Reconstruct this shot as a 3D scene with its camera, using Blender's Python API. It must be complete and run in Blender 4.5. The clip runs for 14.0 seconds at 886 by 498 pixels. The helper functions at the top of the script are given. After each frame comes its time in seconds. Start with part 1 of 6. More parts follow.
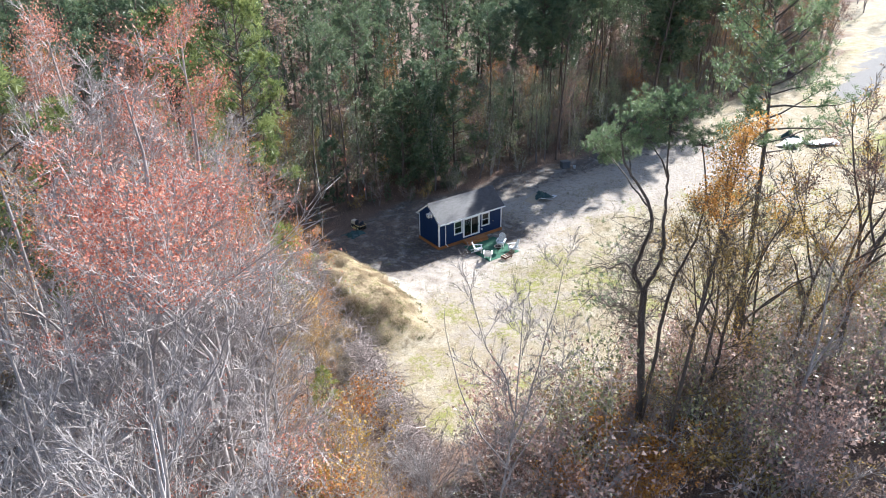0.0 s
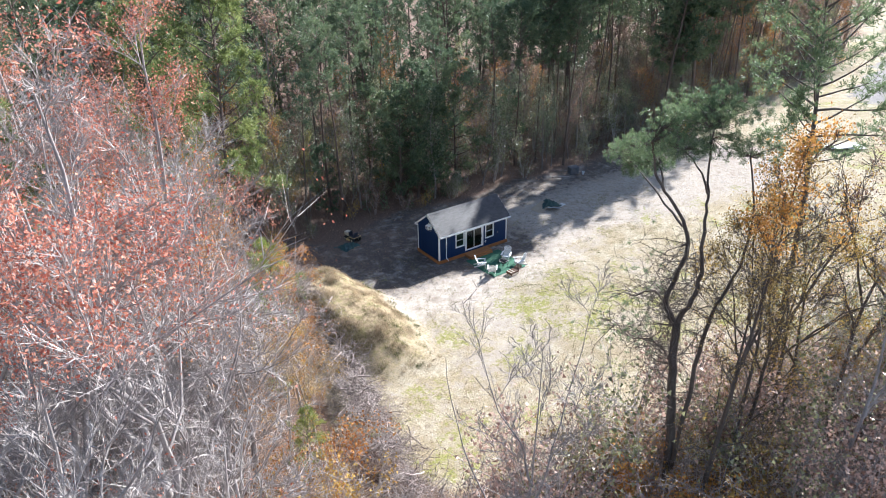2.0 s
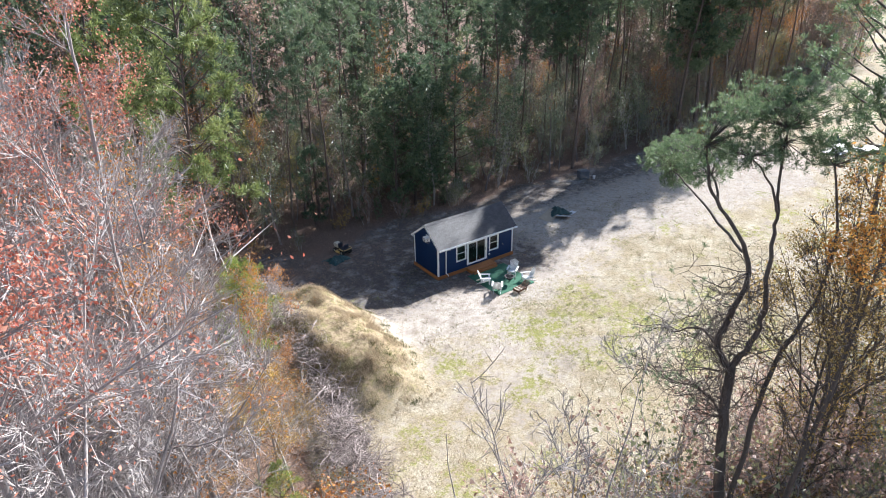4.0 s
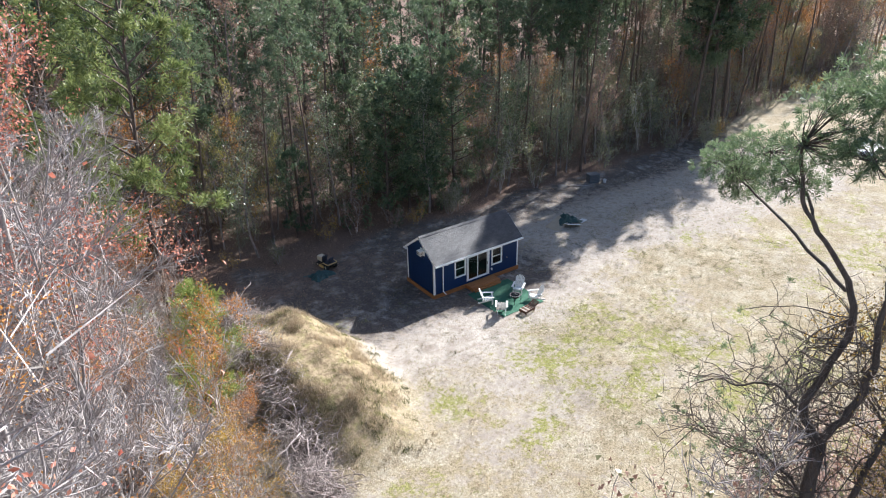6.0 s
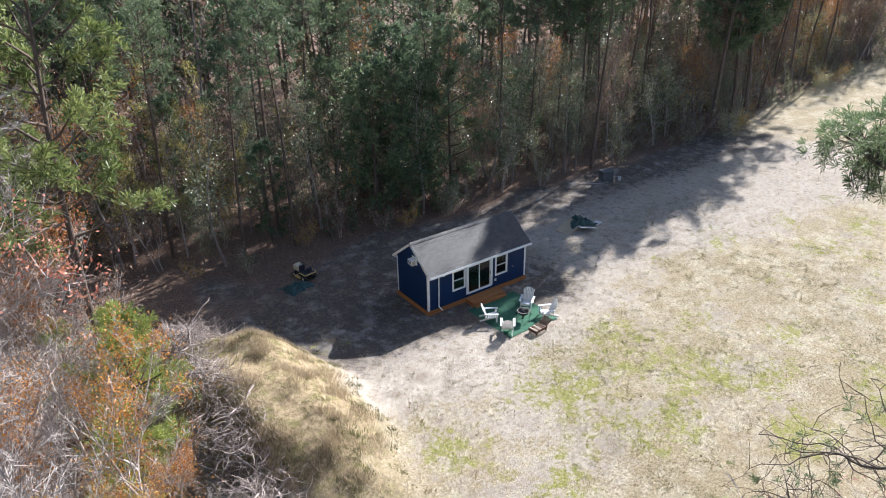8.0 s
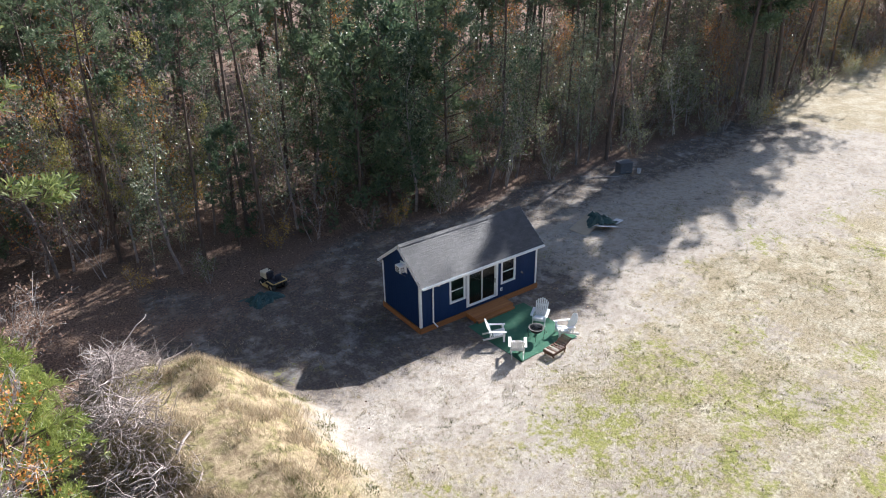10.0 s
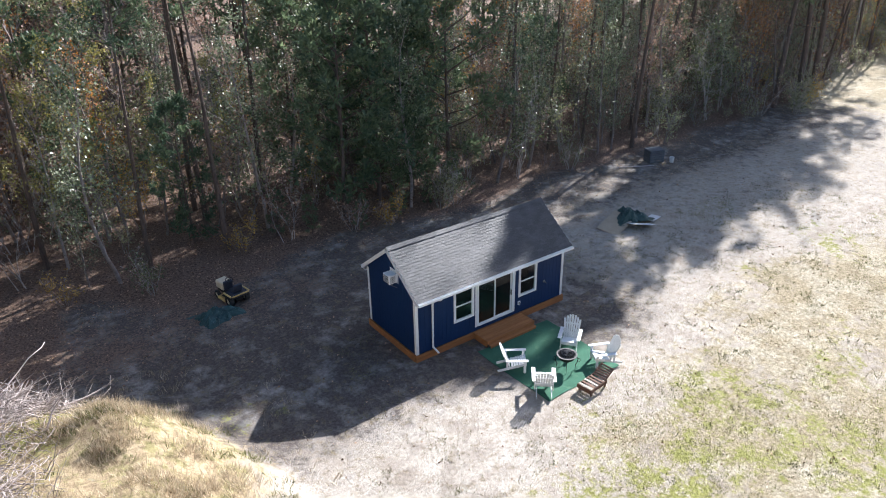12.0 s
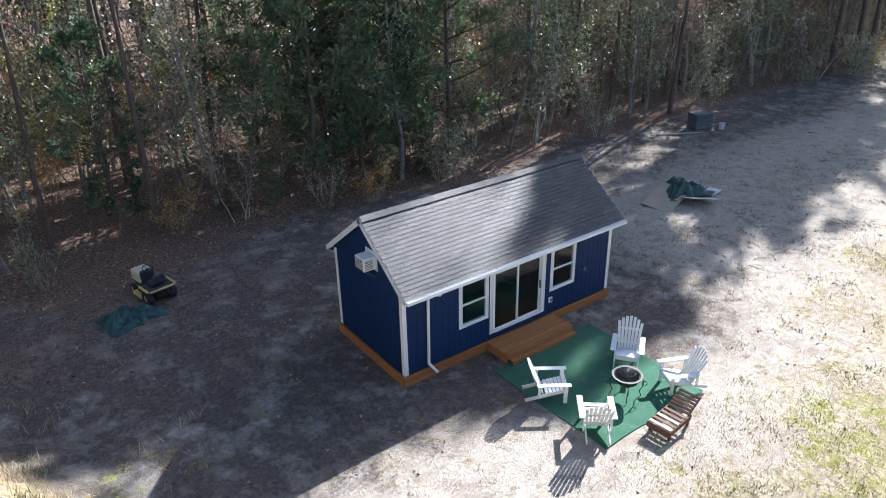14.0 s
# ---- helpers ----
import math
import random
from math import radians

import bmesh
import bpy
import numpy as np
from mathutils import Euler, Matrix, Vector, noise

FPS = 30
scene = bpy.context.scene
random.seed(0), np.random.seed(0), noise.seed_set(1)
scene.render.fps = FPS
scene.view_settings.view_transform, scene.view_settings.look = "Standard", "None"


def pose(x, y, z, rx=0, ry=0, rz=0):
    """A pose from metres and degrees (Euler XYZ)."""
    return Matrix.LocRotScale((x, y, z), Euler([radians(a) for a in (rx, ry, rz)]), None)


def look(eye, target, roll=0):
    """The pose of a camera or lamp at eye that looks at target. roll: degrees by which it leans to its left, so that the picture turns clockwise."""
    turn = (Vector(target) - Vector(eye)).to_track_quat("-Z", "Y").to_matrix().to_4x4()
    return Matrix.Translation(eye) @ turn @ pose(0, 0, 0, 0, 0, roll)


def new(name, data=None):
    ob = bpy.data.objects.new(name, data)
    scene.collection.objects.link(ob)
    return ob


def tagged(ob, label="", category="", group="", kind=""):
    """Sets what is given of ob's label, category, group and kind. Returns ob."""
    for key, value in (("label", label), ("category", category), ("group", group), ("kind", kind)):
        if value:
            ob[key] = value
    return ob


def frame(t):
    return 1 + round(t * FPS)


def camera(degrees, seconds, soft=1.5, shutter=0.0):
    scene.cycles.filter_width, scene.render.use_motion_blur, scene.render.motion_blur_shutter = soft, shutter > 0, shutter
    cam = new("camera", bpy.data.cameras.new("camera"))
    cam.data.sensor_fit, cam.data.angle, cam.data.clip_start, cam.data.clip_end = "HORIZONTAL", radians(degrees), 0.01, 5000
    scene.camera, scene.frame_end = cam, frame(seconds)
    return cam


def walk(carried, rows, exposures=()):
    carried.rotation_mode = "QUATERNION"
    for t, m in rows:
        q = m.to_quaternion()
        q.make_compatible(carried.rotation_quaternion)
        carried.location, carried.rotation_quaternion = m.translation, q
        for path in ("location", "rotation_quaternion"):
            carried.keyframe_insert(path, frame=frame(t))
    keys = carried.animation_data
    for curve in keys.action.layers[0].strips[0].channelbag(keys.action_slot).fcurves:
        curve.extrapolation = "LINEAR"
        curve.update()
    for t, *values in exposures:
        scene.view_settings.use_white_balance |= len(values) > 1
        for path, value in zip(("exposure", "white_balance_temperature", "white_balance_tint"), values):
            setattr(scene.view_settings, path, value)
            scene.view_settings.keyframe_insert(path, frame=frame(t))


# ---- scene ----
cam = camera(64.0, 14.0, soft=1.0)
PATH = [
    (0.0, -35.675, -52.407, 31.635, 63.323, 0.944, -35.058),
    (0.5, -34.949, -51.342, 31.359, 63.339, 0.944, -35.043),
    (1.0, -34.219, -50.271, 31.014, 63.354, 0.944, -35.049),
    (1.5, -33.445, -49.136, 30.65, 63.37, 0.944, -35.046),
    (2.0, -32.609, -47.911, 30.295, 63.385, 0.944, -35.064),
    (2.5, -31.726, -46.655, 29.857, 63.4, 0.944, -35.063),
    (3.0, -30.83, -45.359, 29.35, 63.416, 0.944, -35.083),
    (5.5, -26.151, -38.622, 26.802, 63.493, 0.944, -35.298),
    (6.0, -25.189, -37.27, 26.196, 63.508, 0.944, -35.404),
    (6.5, -24.198, -35.894, 25.517, 63.523, 0.944, -35.481),
    (7.0, -23.194, -34.453, 24.79, 63.539, 0.944, -35.569),
    (7.5, -22.167, -33.002, 24.016, 63.554, 0.944, -35.637),
    (8.0, -21.116, -31.555, 23.213, 63.57, 0.944, -35.717),
    (10.5, -15.912, -24.301, 18.975, 63.647, 0.944, -36.061),
    (11.0, -14.893, -22.755, 18.116, 63.662, 0.944, -36.127),
    (11.5, -13.854, -21.219, 17.203, 63.677, 0.944, -36.184),
    (12.0, -12.778, -19.645, 16.269, 63.693, 0.944, -36.242),
    (12.5, -11.671, -18.052, 15.278, 63.708, 0.944, -36.28),
    (13.0, -10.576, -16.48, 14.154, 63.724, 0.944, -36.32),
    (13.5, -9.464, -14.923, 12.898, 63.739, 0.944, -36.351),
    (14.0, -8.351, -13.37, 11.58, 63.754, 0.944, -36.412),
]
walk(cam, [(t, pose(x, y, z, rx, ry, rz)) for t, x, y, z, rx, ry, rz in PATH],
     exposures=[(0.0, 1.58, 5850, 11), (6.0, 1.38, 5980, 12), (9.0, 1.26, 6050, 12), (14.0, 1.72, 5850, 12)])


# ---- world, sun, exposure ----
SUN = Vector((1.63, 0.486, 1.0)).normalized()
world = bpy.data.worlds.new("sky")
scene.world = world
world.use_nodes = True
sky = world.node_tree.nodes.new("ShaderNodeTexSky")
sky.sky_type = "NISHITA"
sky.sun_disc = False
sky.sun_elevation = math.asin(SUN.z)
sky.sun_rotation = math.atan2(SUN.x, SUN.y)
world.node_tree.links.new(sky.outputs[0], world.node_tree.nodes["Background"].inputs[0])
world.node_tree.nodes["Background"].inputs[1].default_value = 0.073
lamp = bpy.data.lights.new("sun", "SUN")
lamp.energy, lamp.angle, lamp.color = 5.0, radians(0.55), (1.0, 0.95, 0.87)
sun = new("sun", lamp)
sun.matrix_world = look(SUN * 200, (0, 0, 0))

GROUND = -0.3


# ---- materials ----
def surface(name, dark, light, scale=3.0, fine=40.0, rough=0.8, metal=0.0, bump=0.2, stretch=(1, 1, 1), island=0.0,
            through_light=0.0, gloss=0.5, per_object=0.0, spot=None, spot_amount=0.0, bump_distance=0.02):
    """A weathered surface: two colours mixed by coarse and fine noise, with optional tone per loose piece or per object."""
    m = bpy.data.materials.new(name)
    m.use_nodes = True
    n, l = m.node_tree.nodes, m.node_tree.links
    b = n["Principled BSDF"]
    co = n.new("ShaderNodeTexCoord")
    mp = n.new("ShaderNodeMapping")
    mp.inputs["Scale"].default_value = stretch
    l.new(co.outputs["Object"], mp.inputs[0])
    big, small = n.new("ShaderNodeTexNoise"), n.new("ShaderNodeTexNoise")
    big.inputs["Scale"].default_value, small.inputs["Scale"].default_value = scale, fine
    big.inputs["Detail"].default_value, small.inputs["Detail"].default_value = 4, 6
    for t in (big, small):
        l.new(mp.outputs[0], t.inputs["Vector"])
    add = n.new("ShaderNodeMath")
    add.operation = "MULTIPLY_ADD"
    add.inputs[1].default_value = 0.55
    l.new(big.outputs["Fac"], add.inputs[0])
    half = n.new("ShaderNodeMath")
    half.operation = "MULTIPLY"
    half.inputs[1].default_value = 0.45
    l.new(small.outputs["Fac"], half.inputs[0])
    l.new(half.outputs[0], add.inputs[2])
    fac = add.outputs[0]
    if island:
        geo = n.new("ShaderNodeNewGeometry")
        mix = n.new("ShaderNodeMapRange")
        mix.inputs["To Min"].default_value, mix.inputs["To Max"].default_value = -island, island
        l.new(geo.outputs["Random Per Island"], mix.inputs["Value"])
        plus = n.new("ShaderNodeMath")
        l.new(fac, plus.inputs[0])
        l.new(mix.outputs[0], plus.inputs[1])
        fac = plus.outputs[0]
    if per_object:
        info = n.new("ShaderNodeObjectInfo")
        mix = n.new("ShaderNodeMapRange")
        mix.inputs["To Min"].default_value, mix.inputs["To Max"].default_value = -per_object, per_object
        l.new(info.outputs["Random"], mix.inputs["Value"])
        plus = n.new("ShaderNodeMath")
        l.new(fac, plus.inputs[0])
        l.new(mix.outputs[0], plus.inputs[1])
        fac = plus.outputs[0]
    ramp = n.new("ShaderNodeValToRGB")
    ramp.color_ramp.elements[0].position, ramp.color_ramp.elements[1].position = 0.3, 0.7
    ramp.color_ramp.elements[0].color, ramp.color_ramp.elements[1].color = (*dark, 1), (*light, 1)
    l.new(fac, ramp.inputs[0])
    colour = ramp.outputs[0]
    if spot:
        blot = n.new("ShaderNodeTexNoise")
        blot.inputs["Scale"].default_value, blot.inputs["Detail"].default_value = scale * 2.3, 8
        l.new(mp.outputs[0], blot.inputs["Vector"])
        cut = n.new("ShaderNodeMapRange")
        cut.inputs["From Min"].default_value, cut.inputs["From Max"].default_value = 0.62 - spot_amount * 0.2, 0.68 - spot_amount * 0.1
        l.new(blot.outputs["Fac"], cut.inputs["Value"])
        mx = n.new("ShaderNodeMix")
        mx.data_type = "RGBA"
        l.new(cut.outputs[0], mx.inputs["Factor"])
        l.new(colour, mx.inputs["A"])
        mx.inputs["B"].default_value = (*spot, 1)
        colour = mx.outputs["Result"]
    l.new(colour, b.inputs["Base Color"])
    b.inputs["Roughness"].default_value, b.inputs["Metallic"].default_value = rough, metal
    b.inputs["Specular IOR Level"].default_value = gloss
    if bump:
        bp = n.new("ShaderNodeBump")
        bp.inputs["Strength"].default_value, bp.inputs["Distance"].default_value = bump, bump_distance
        l.new(small.outputs["Fac"], bp.inputs["Height"])
        l.new(bp.outputs[0], b.inputs["Normal"])
    if through_light:
        tr = n.new("ShaderNodeBsdfTranslucent")
        l.new(colour, tr.inputs["Color"])
        ms = n.new("ShaderNodeMixShader")
        ms.inputs[0].default_value = through_light
        l.new(b.outputs[0], ms.inputs[1])
        l.new(tr.outputs[0], ms.inputs[2])
        l.new(ms.outputs[0], n["Material Output"].inputs[0])
    return m


def glass(name):
    m = bpy.data.materials.new(name)
    m.use_nodes = True
    b = m.node_tree.nodes["Principled BSDF"]
    b.inputs["Base Color"].default_value = (0.85, 0.92, 0.9, 1)
    b.inputs["Roughness"].default_value = 0.03
    b.inputs["Transmission Weight"].default_value = 1.0
    b.inputs["IOR"].default_value = 1.45
    return m


def ground_material():
    """Sandy ground, the same ground darkened for shade, dry turf, green turf, leaf litter and gravel, by the cover
    weights stored on the sheet and by noise.
    """
    m = bpy.data.materials.new("ground_cover")
    m.use_nodes = True
    n, l = m.node_tree.nodes, m.node_tree.links
    b = n["Principled BSDF"]
    geo = n.new("ShaderNodeNewGeometry")

    def noise_at(scale, detail=6, rough=0.6, stretch=None):
        t = n.new("ShaderNodeTexNoise")
        t.inputs["Scale"].default_value, t.inputs["Detail"].default_value, t.inputs["Roughness"].default_value = scale, detail, rough
        if stretch:
            mp = n.new("ShaderNodeMapping")
            mp.inputs["Scale"].default_value = stretch
            l.new(geo.outputs["Position"], mp.inputs[0])
            l.new(mp.outputs[0], t.inputs["Vector"])
        else:
            l.new(geo.outputs["Position"], t.inputs["Vector"])
        return t.outputs["Fac"]

    def ramp(fac, c0, c1, p0=0.35, p1=0.65):
        r = n.new("ShaderNodeValToRGB")
        r.color_ramp.elements[0].position, r.color_ramp.elements[1].position = p0, p1
        r.color_ramp.elements[0].color, r.color_ramp.elements[1].color = (*c0, 1), (*c1, 1)
        l.new(fac, r.inputs[0])
        return r.outputs[0]

    def math_node(op, a, c):
        t = n.new("ShaderNodeMath")
        t.operation = op
        for i, v in enumerate((a, c)):
            if isinstance(v, (int, float)):
                t.inputs[i].default_value = v
            else:
                l.new(v, t.inputs[i])
        return t.outputs[0]

    def cover(name):
        a = n.new("ShaderNodeAttribute")
        a.attribute_name = name
        return a.outputs["Fac"]

    def edge(weight, grain, soft=0.12):
        t = n.new("ShaderNodeMapRange")
        t.inputs["From Min"].default_value, t.inputs["From Max"].default_value = 0.5 - soft, 0.5 + soft
        l.new(math_node("ADD", weight, math_node("SUBTRACT", math_node("MULTIPLY", grain, 2.4), 1.2)), t.inputs["Value"])
        return t.outputs[0]

    def mix(fac, a, c):
        t = n.new("ShaderNodeMix")
        t.data_type = "RGBA"
        l.new(fac, t.inputs["Factor"])
        l.new(a, t.inputs["A"])
        l.new(c, t.inputs["B"])
        return t.outputs["Result"]

    fine, mid, wide, grit = noise_at(9, 8, 0.75), noise_at(1.1, 8, 0.7), noise_at(0.22, 6), noise_at(38, 4, 0.8)
    sand = ramp(mid, (0.32, 0.275, 0.23), (0.55, 0.50, 0.44))
    sand = mix(ramp(grit, (0, 0, 0), (0.8, 0.8, 0.8), 0.52, 0.72), sand, ramp(fine, (0.13, 0.10, 0.07), (0.30, 0.245, 0.175)))
    straw = mix(ramp(noise_at(0.5, 7, 0.75), (0, 0, 0), (1, 1, 1), 0.46, 0.58), ramp(fine, (0.15, 0.12, 0.07), (0.44, 0.37, 0.25), 0.34, 0.62), ramp(fine, (0.22, 0.185, 0.125), (0.54, 0.48, 0.365), 0.34, 0.62))
    green = ramp(fine, (0.13, 0.14, 0.035), (0.36, 0.35, 0.12), 0.3, 0.7)
    litter = ramp(fine, (0.05, 0.034, 0.027), (0.30, 0.205, 0.155), 0.36, 0.64)
    litter = mix(ramp(grit, (0, 0, 0), (1, 1, 1), 0.62, 0.74), litter, ramp(mid, (0.30, 0.17, 0.09), (0.36, 0.26, 0.17)))
    gravel = ramp(grit, (0.16, 0.155, 0.15), (0.27, 0.26, 0.25))
    tuft = noise_at(3.2, 8, 0.8)
    # Ground tone darkened to carry shade in its colour, with pale sandy blotches.
    shaded_soil = mix(ramp(noise_at(0.9, 7, 0.7), (0, 0, 0), (1, 1, 1), 0.50, 0.66), ramp(fine, (0.055, 0.046, 0.042), (0.18, 0.155, 0.14), 0.3, 0.7), ramp(tuft, (0.15, 0.135, 0.125), (0.46, 0.43, 0.40), 0.3, 0.7))
    sand = mix(edge(cover("shaded_soil"), math_node("ADD", math_node("MULTIPLY", mid, 0.7), math_node("MULTIPLY", tuft, 0.3)), 0.2), sand, shaded_soil)
    turf = mix(edge(cover("straw"), math_node("ADD", math_node("MULTIPLY", mid, 0.55), math_node("MULTIPLY", tuft, 0.45))), sand, straw)
    turf = mix(ramp(noise_at(2.6, 8, 0.8), (0, 0, 0), (0.8, 0.8, 0.8), 0.53, 0.64), turf, ramp(grit, (0.12, 0.09, 0.05), (0.30, 0.25, 0.16)))
    turf = mix(ramp(noise_at(14, 5, 0.8), (0, 0, 0), (0.6, 0.6, 0.6), 0.61, 0.70), turf, ramp(tuft, (0.055, 0.045, 0.025), (0.17, 0.135, 0.07)))
    golden = mix(ramp(noise_at(1.7, 6, 0.7), (0, 0, 0), (1, 1, 1), 0.47, 0.6), ramp(tuft, (0.15, 0.105, 0.065), (0.47, 0.375, 0.24), 0.36, 0.62), ramp(tuft, (0.10, 0.085, 0.04), (0.31, 0.27, 0.13), 0.36, 0.62))
    turf = mix(edge(cover("heap"), math_node("ADD", math_node("MULTIPLY", mid, 0.5), math_node("MULTIPLY", tuft, 0.5)), 0.2), turf, golden)
    turf = mix(edge(cover("green"), math_node("ADD", math_node("MULTIPLY", mid, 0.5), math_node("MULTIPLY", tuft, 0.5)), 0.08), turf, green)
    turf = mix(edge(cover("litter"), math_node("ADD", math_node("MULTIPLY", wide, 0.4), math_node("MULTIPLY", fine, 0.6))), turf, litter)
    turf = mix(edge(cover("gravel"), mid), turf, gravel)
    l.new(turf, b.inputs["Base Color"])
    b.inputs["Roughness"].default_value = 0.95
    b.inputs["Specular IOR Level"].default_value = 0.15
    bp = n.new("ShaderNodeBump")
    bp.inputs["Strength"].default_value, bp.inputs["Distance"].default_value = 0.7, 0.08
    l.new(math_node("ADD", math_node("MULTIPLY", grit, 0.5), fine), bp.inputs["Height"])
    l.new(bp.outputs[0], b.inputs["Normal"])
    return m


GROUND_COVER = ground_material()
BLUE = surface("navy_siding_paint", (0.002, 0.018, 0.070), (0.004, 0.028, 0.100), 0.8, 30, 0.6, gloss=0.3, bump=0.15, stretch=(1, 1, 0.15))
WHITE = surface("white_trim_paint", (0.66, 0.67, 0.68), (0.80, 0.80, 0.80), 2, 25, 0.5, bump=0.08)
VINYL = surface("white_vinyl", (0.70, 0.72, 0.73), (0.80, 0.81, 0.81), 2, 30, 0.4, bump=0.03)
SHINGLE = surface("grey_asphalt_shingle", (0.010, 0.012, 0.018), (0.044, 0.047, 0.056), 1.5, 60, 0.60, bump=0.4, per_object=0.16, island=0.12, gloss=0.75)
SHINGLE_EDGE = surface("roof_underlay", (0.03, 0.03, 0.033), (0.06, 0.06, 0.06), 4, 40, 0.95)
TREATED = surface("treated_lumber", (0.24, 0.088, 0.026), (0.42, 0.185, 0.062), 1.5, 14, 0.75, stretch=(0.3, 5, 5), bump=0.3, per_object=0.12)
# Interior boards coloured near black, so the room looks unlit through the glass.
DARK_ROOM = surface("unlit_interior_board", (0.03, 0.026, 0.022), (0.06, 0.052, 0.045), 2, 15, 0.8)
PANE = glass("window_glass")
PAINTED_WOOD = surface("white_painted_wood", (0.70, 0.71, 0.70), (0.82, 0.82, 0.81), 6, 50, 0.5, bump=0.12, stretch=(1, 1, 1))
BROWN_WOOD = surface("weathered_brown_wood", (0.075, 0.035, 0.022), (0.19, 0.10, 0.06), 3, 20, 0.8, stretch=(1, 5, 5), bump=0.4, per_object=0.15)
PALE_WOOD = surface("sun_bleached_wood", (0.38, 0.32, 0.25), (0.55, 0.49, 0.41), 3, 20, 0.8, stretch=(1, 5, 5), bump=0.3)
RUG = surface("green_outdoor_carpet", (0.018, 0.085, 0.05), (0.045, 0.155, 0.095), 1.2, 90, 0.95, bump=0.5, spot=(0.06, 0.15, 0.09), spot_amount=0.05)
BLACK_STEEL = surface("sooty_black_steel", (0.015, 0.015, 0.016), (0.05, 0.048, 0.045), 5, 40, 0.6, metal=0.6, bump=0.2)
RIM_STEEL = surface("sooted_grey_steel", (0.045, 0.045, 0.046), (0.15, 0.148, 0.145), 6, 40, 0.6, metal=0.1, bump=0.15)
GREY_STEEL = surface("dull_grey_steel", (0.10, 0.10, 0.10), (0.24, 0.235, 0.23), 5, 40, 0.62, metal=0.2, bump=0.15)
RUBBER = surface("black_rubber", (0.012, 0.012, 0.012), (0.035, 0.035, 0.035), 8, 60, 0.85)
CREAM = surface("cream_machine_paint", (0.52, 0.45, 0.33), (0.66, 0.59, 0.46), 3, 30, 0.4)
YELLOW = surface("faded_yellow_paint", (0.50, 0.33, 0.10), (0.62, 0.45, 0.18), 3, 30, 0.45)
NAVY_VINYL = surface("dark_seat_vinyl", (0.015, 0.018, 0.03), (0.035, 0.04, 0.06), 4, 40, 0.5)
TARP = surface("dark_green_tarp", (0.010, 0.035, 0.032), (0.03, 0.075, 0.065), 3, 30, 0.55, bump=0.3)
TEAL_TARP = surface("teal_green_tarp", (0.009, 0.036, 0.040), (0.026, 0.085, 0.085), 3, 30, 0.5, bump=0.3)
CARDBOARD = surface("tan_sheet_board", (0.33, 0.26, 0.18), (0.46, 0.38, 0.28), 2, 25, 0.85)
GREY_SHEET = surface("pale_grey_sheet_board", (0.55, 0.55, 0.55), (0.72, 0.72, 0.72), 2, 25, 0.6)
SLATE_PLASTIC = surface("grey_blue_plastic", (0.06, 0.07, 0.085), (0.13, 0.145, 0.165), 3, 25, 0.6)
PINE_BARK = surface("pine_bark", (0.06, 0.045, 0.036), (0.19, 0.14, 0.115), 3, 14, 0.95, bump=1.0, stretch=(3, 3, 0.6), bump_distance=0.05)
GREY_BARK = surface("pale_grey_bark", (0.22, 0.195, 0.185), (0.53, 0.49, 0.47), 2, 18, 0.9, bump=0.5, stretch=(2, 2, 0.6), per_object=0.1)
DARK_BARK = surface("dark_oak_bark", (0.05, 0.04, 0.034), (0.165, 0.135, 0.112), 3, 16, 0.95, bump=0.8, stretch=(3, 3, 0.6))
BROWN_BARK = surface("brown_twig_bark", (0.18, 0.155, 0.145), (0.50, 0.455, 0.43), 3, 20, 0.9, bump=0.3, per_object=0.15)
DEAD_WOOD = surface("grey_dead_wood", (0.115, 0.093, 0.088), (0.50, 0.43, 0.405), 2.5, 20, 0.9, bump=0.4, island=0.2, per_object=0.2)
NEEDLES = surface("pine_needles", (0.058, 0.10, 0.058), (0.185, 0.235, 0.125), 0.7, 3, 0.5, bump=0, island=0.18, through_light=0.45, per_object=0.15)
SUN_NEEDLES = surface("yellow_green_pine_needles", (0.085, 0.13, 0.04), (0.29, 0.33, 0.12), 0.7, 3, 0.5, bump=0, island=0.18, through_light=0.42)
RED_LEAF = surface("red_maple_leaf", (0.40, 0.105, 0.068), (0.70, 0.33, 0.225), 0.5, 2, 0.6, bump=0, island=0.25, through_light=0.35, per_object=0.08)
ORANGE_LEAF = surface("orange_brown_leaf", (0.30, 0.105, 0.025), (0.62, 0.30, 0.075), 0.5, 2, 0.6, bump=0, island=0.25, through_light=0.35, per_object=0.12)
GOLD_LEAF = surface("golden_yellow_leaf", (0.36, 0.20, 0.035), (0.62, 0.43, 0.10), 0.5, 2, 0.6, bump=0, island=0.25, through_light=0.35)
OLIVE_LEAF = surface("olive_green_leaf", (0.11, 0.125, 0.055), (0.44, 0.44, 0.23), 0.5, 2, 0.36, bump=0, gloss=0.6, island=0.3, through_light=0.36, per_object=0.2)
RUSSET_LEAF = surface("russet_dry_leaf", (0.15, 0.085, 0.062), (0.42, 0.28, 0.205), 0.5, 2, 0.6, bump=0, island=0.3, through_light=0.42, per_object=0.2)
LITTER_LEAF = surface("fallen_leaf", (0.14, 0.065, 0.035), (0.52, 0.34, 0.22), 2, 9, 0.8, bump=0, island=0.35)
YELLOW_LEAF = surface("yellowing_olive_leaf", (0.20, 0.19, 0.045), (0.50, 0.44, 0.15), 0.5, 2, 0.5, bump=0, island=0.3, through_light=0.4)
BRONZE_LEAF = surface("bronze_brown_leaf", (0.17, 0.11, 0.03), (0.42, 0.30, 0.10), 0.5, 2, 0.6, bump=0, island=0.3, through_light=0.35)
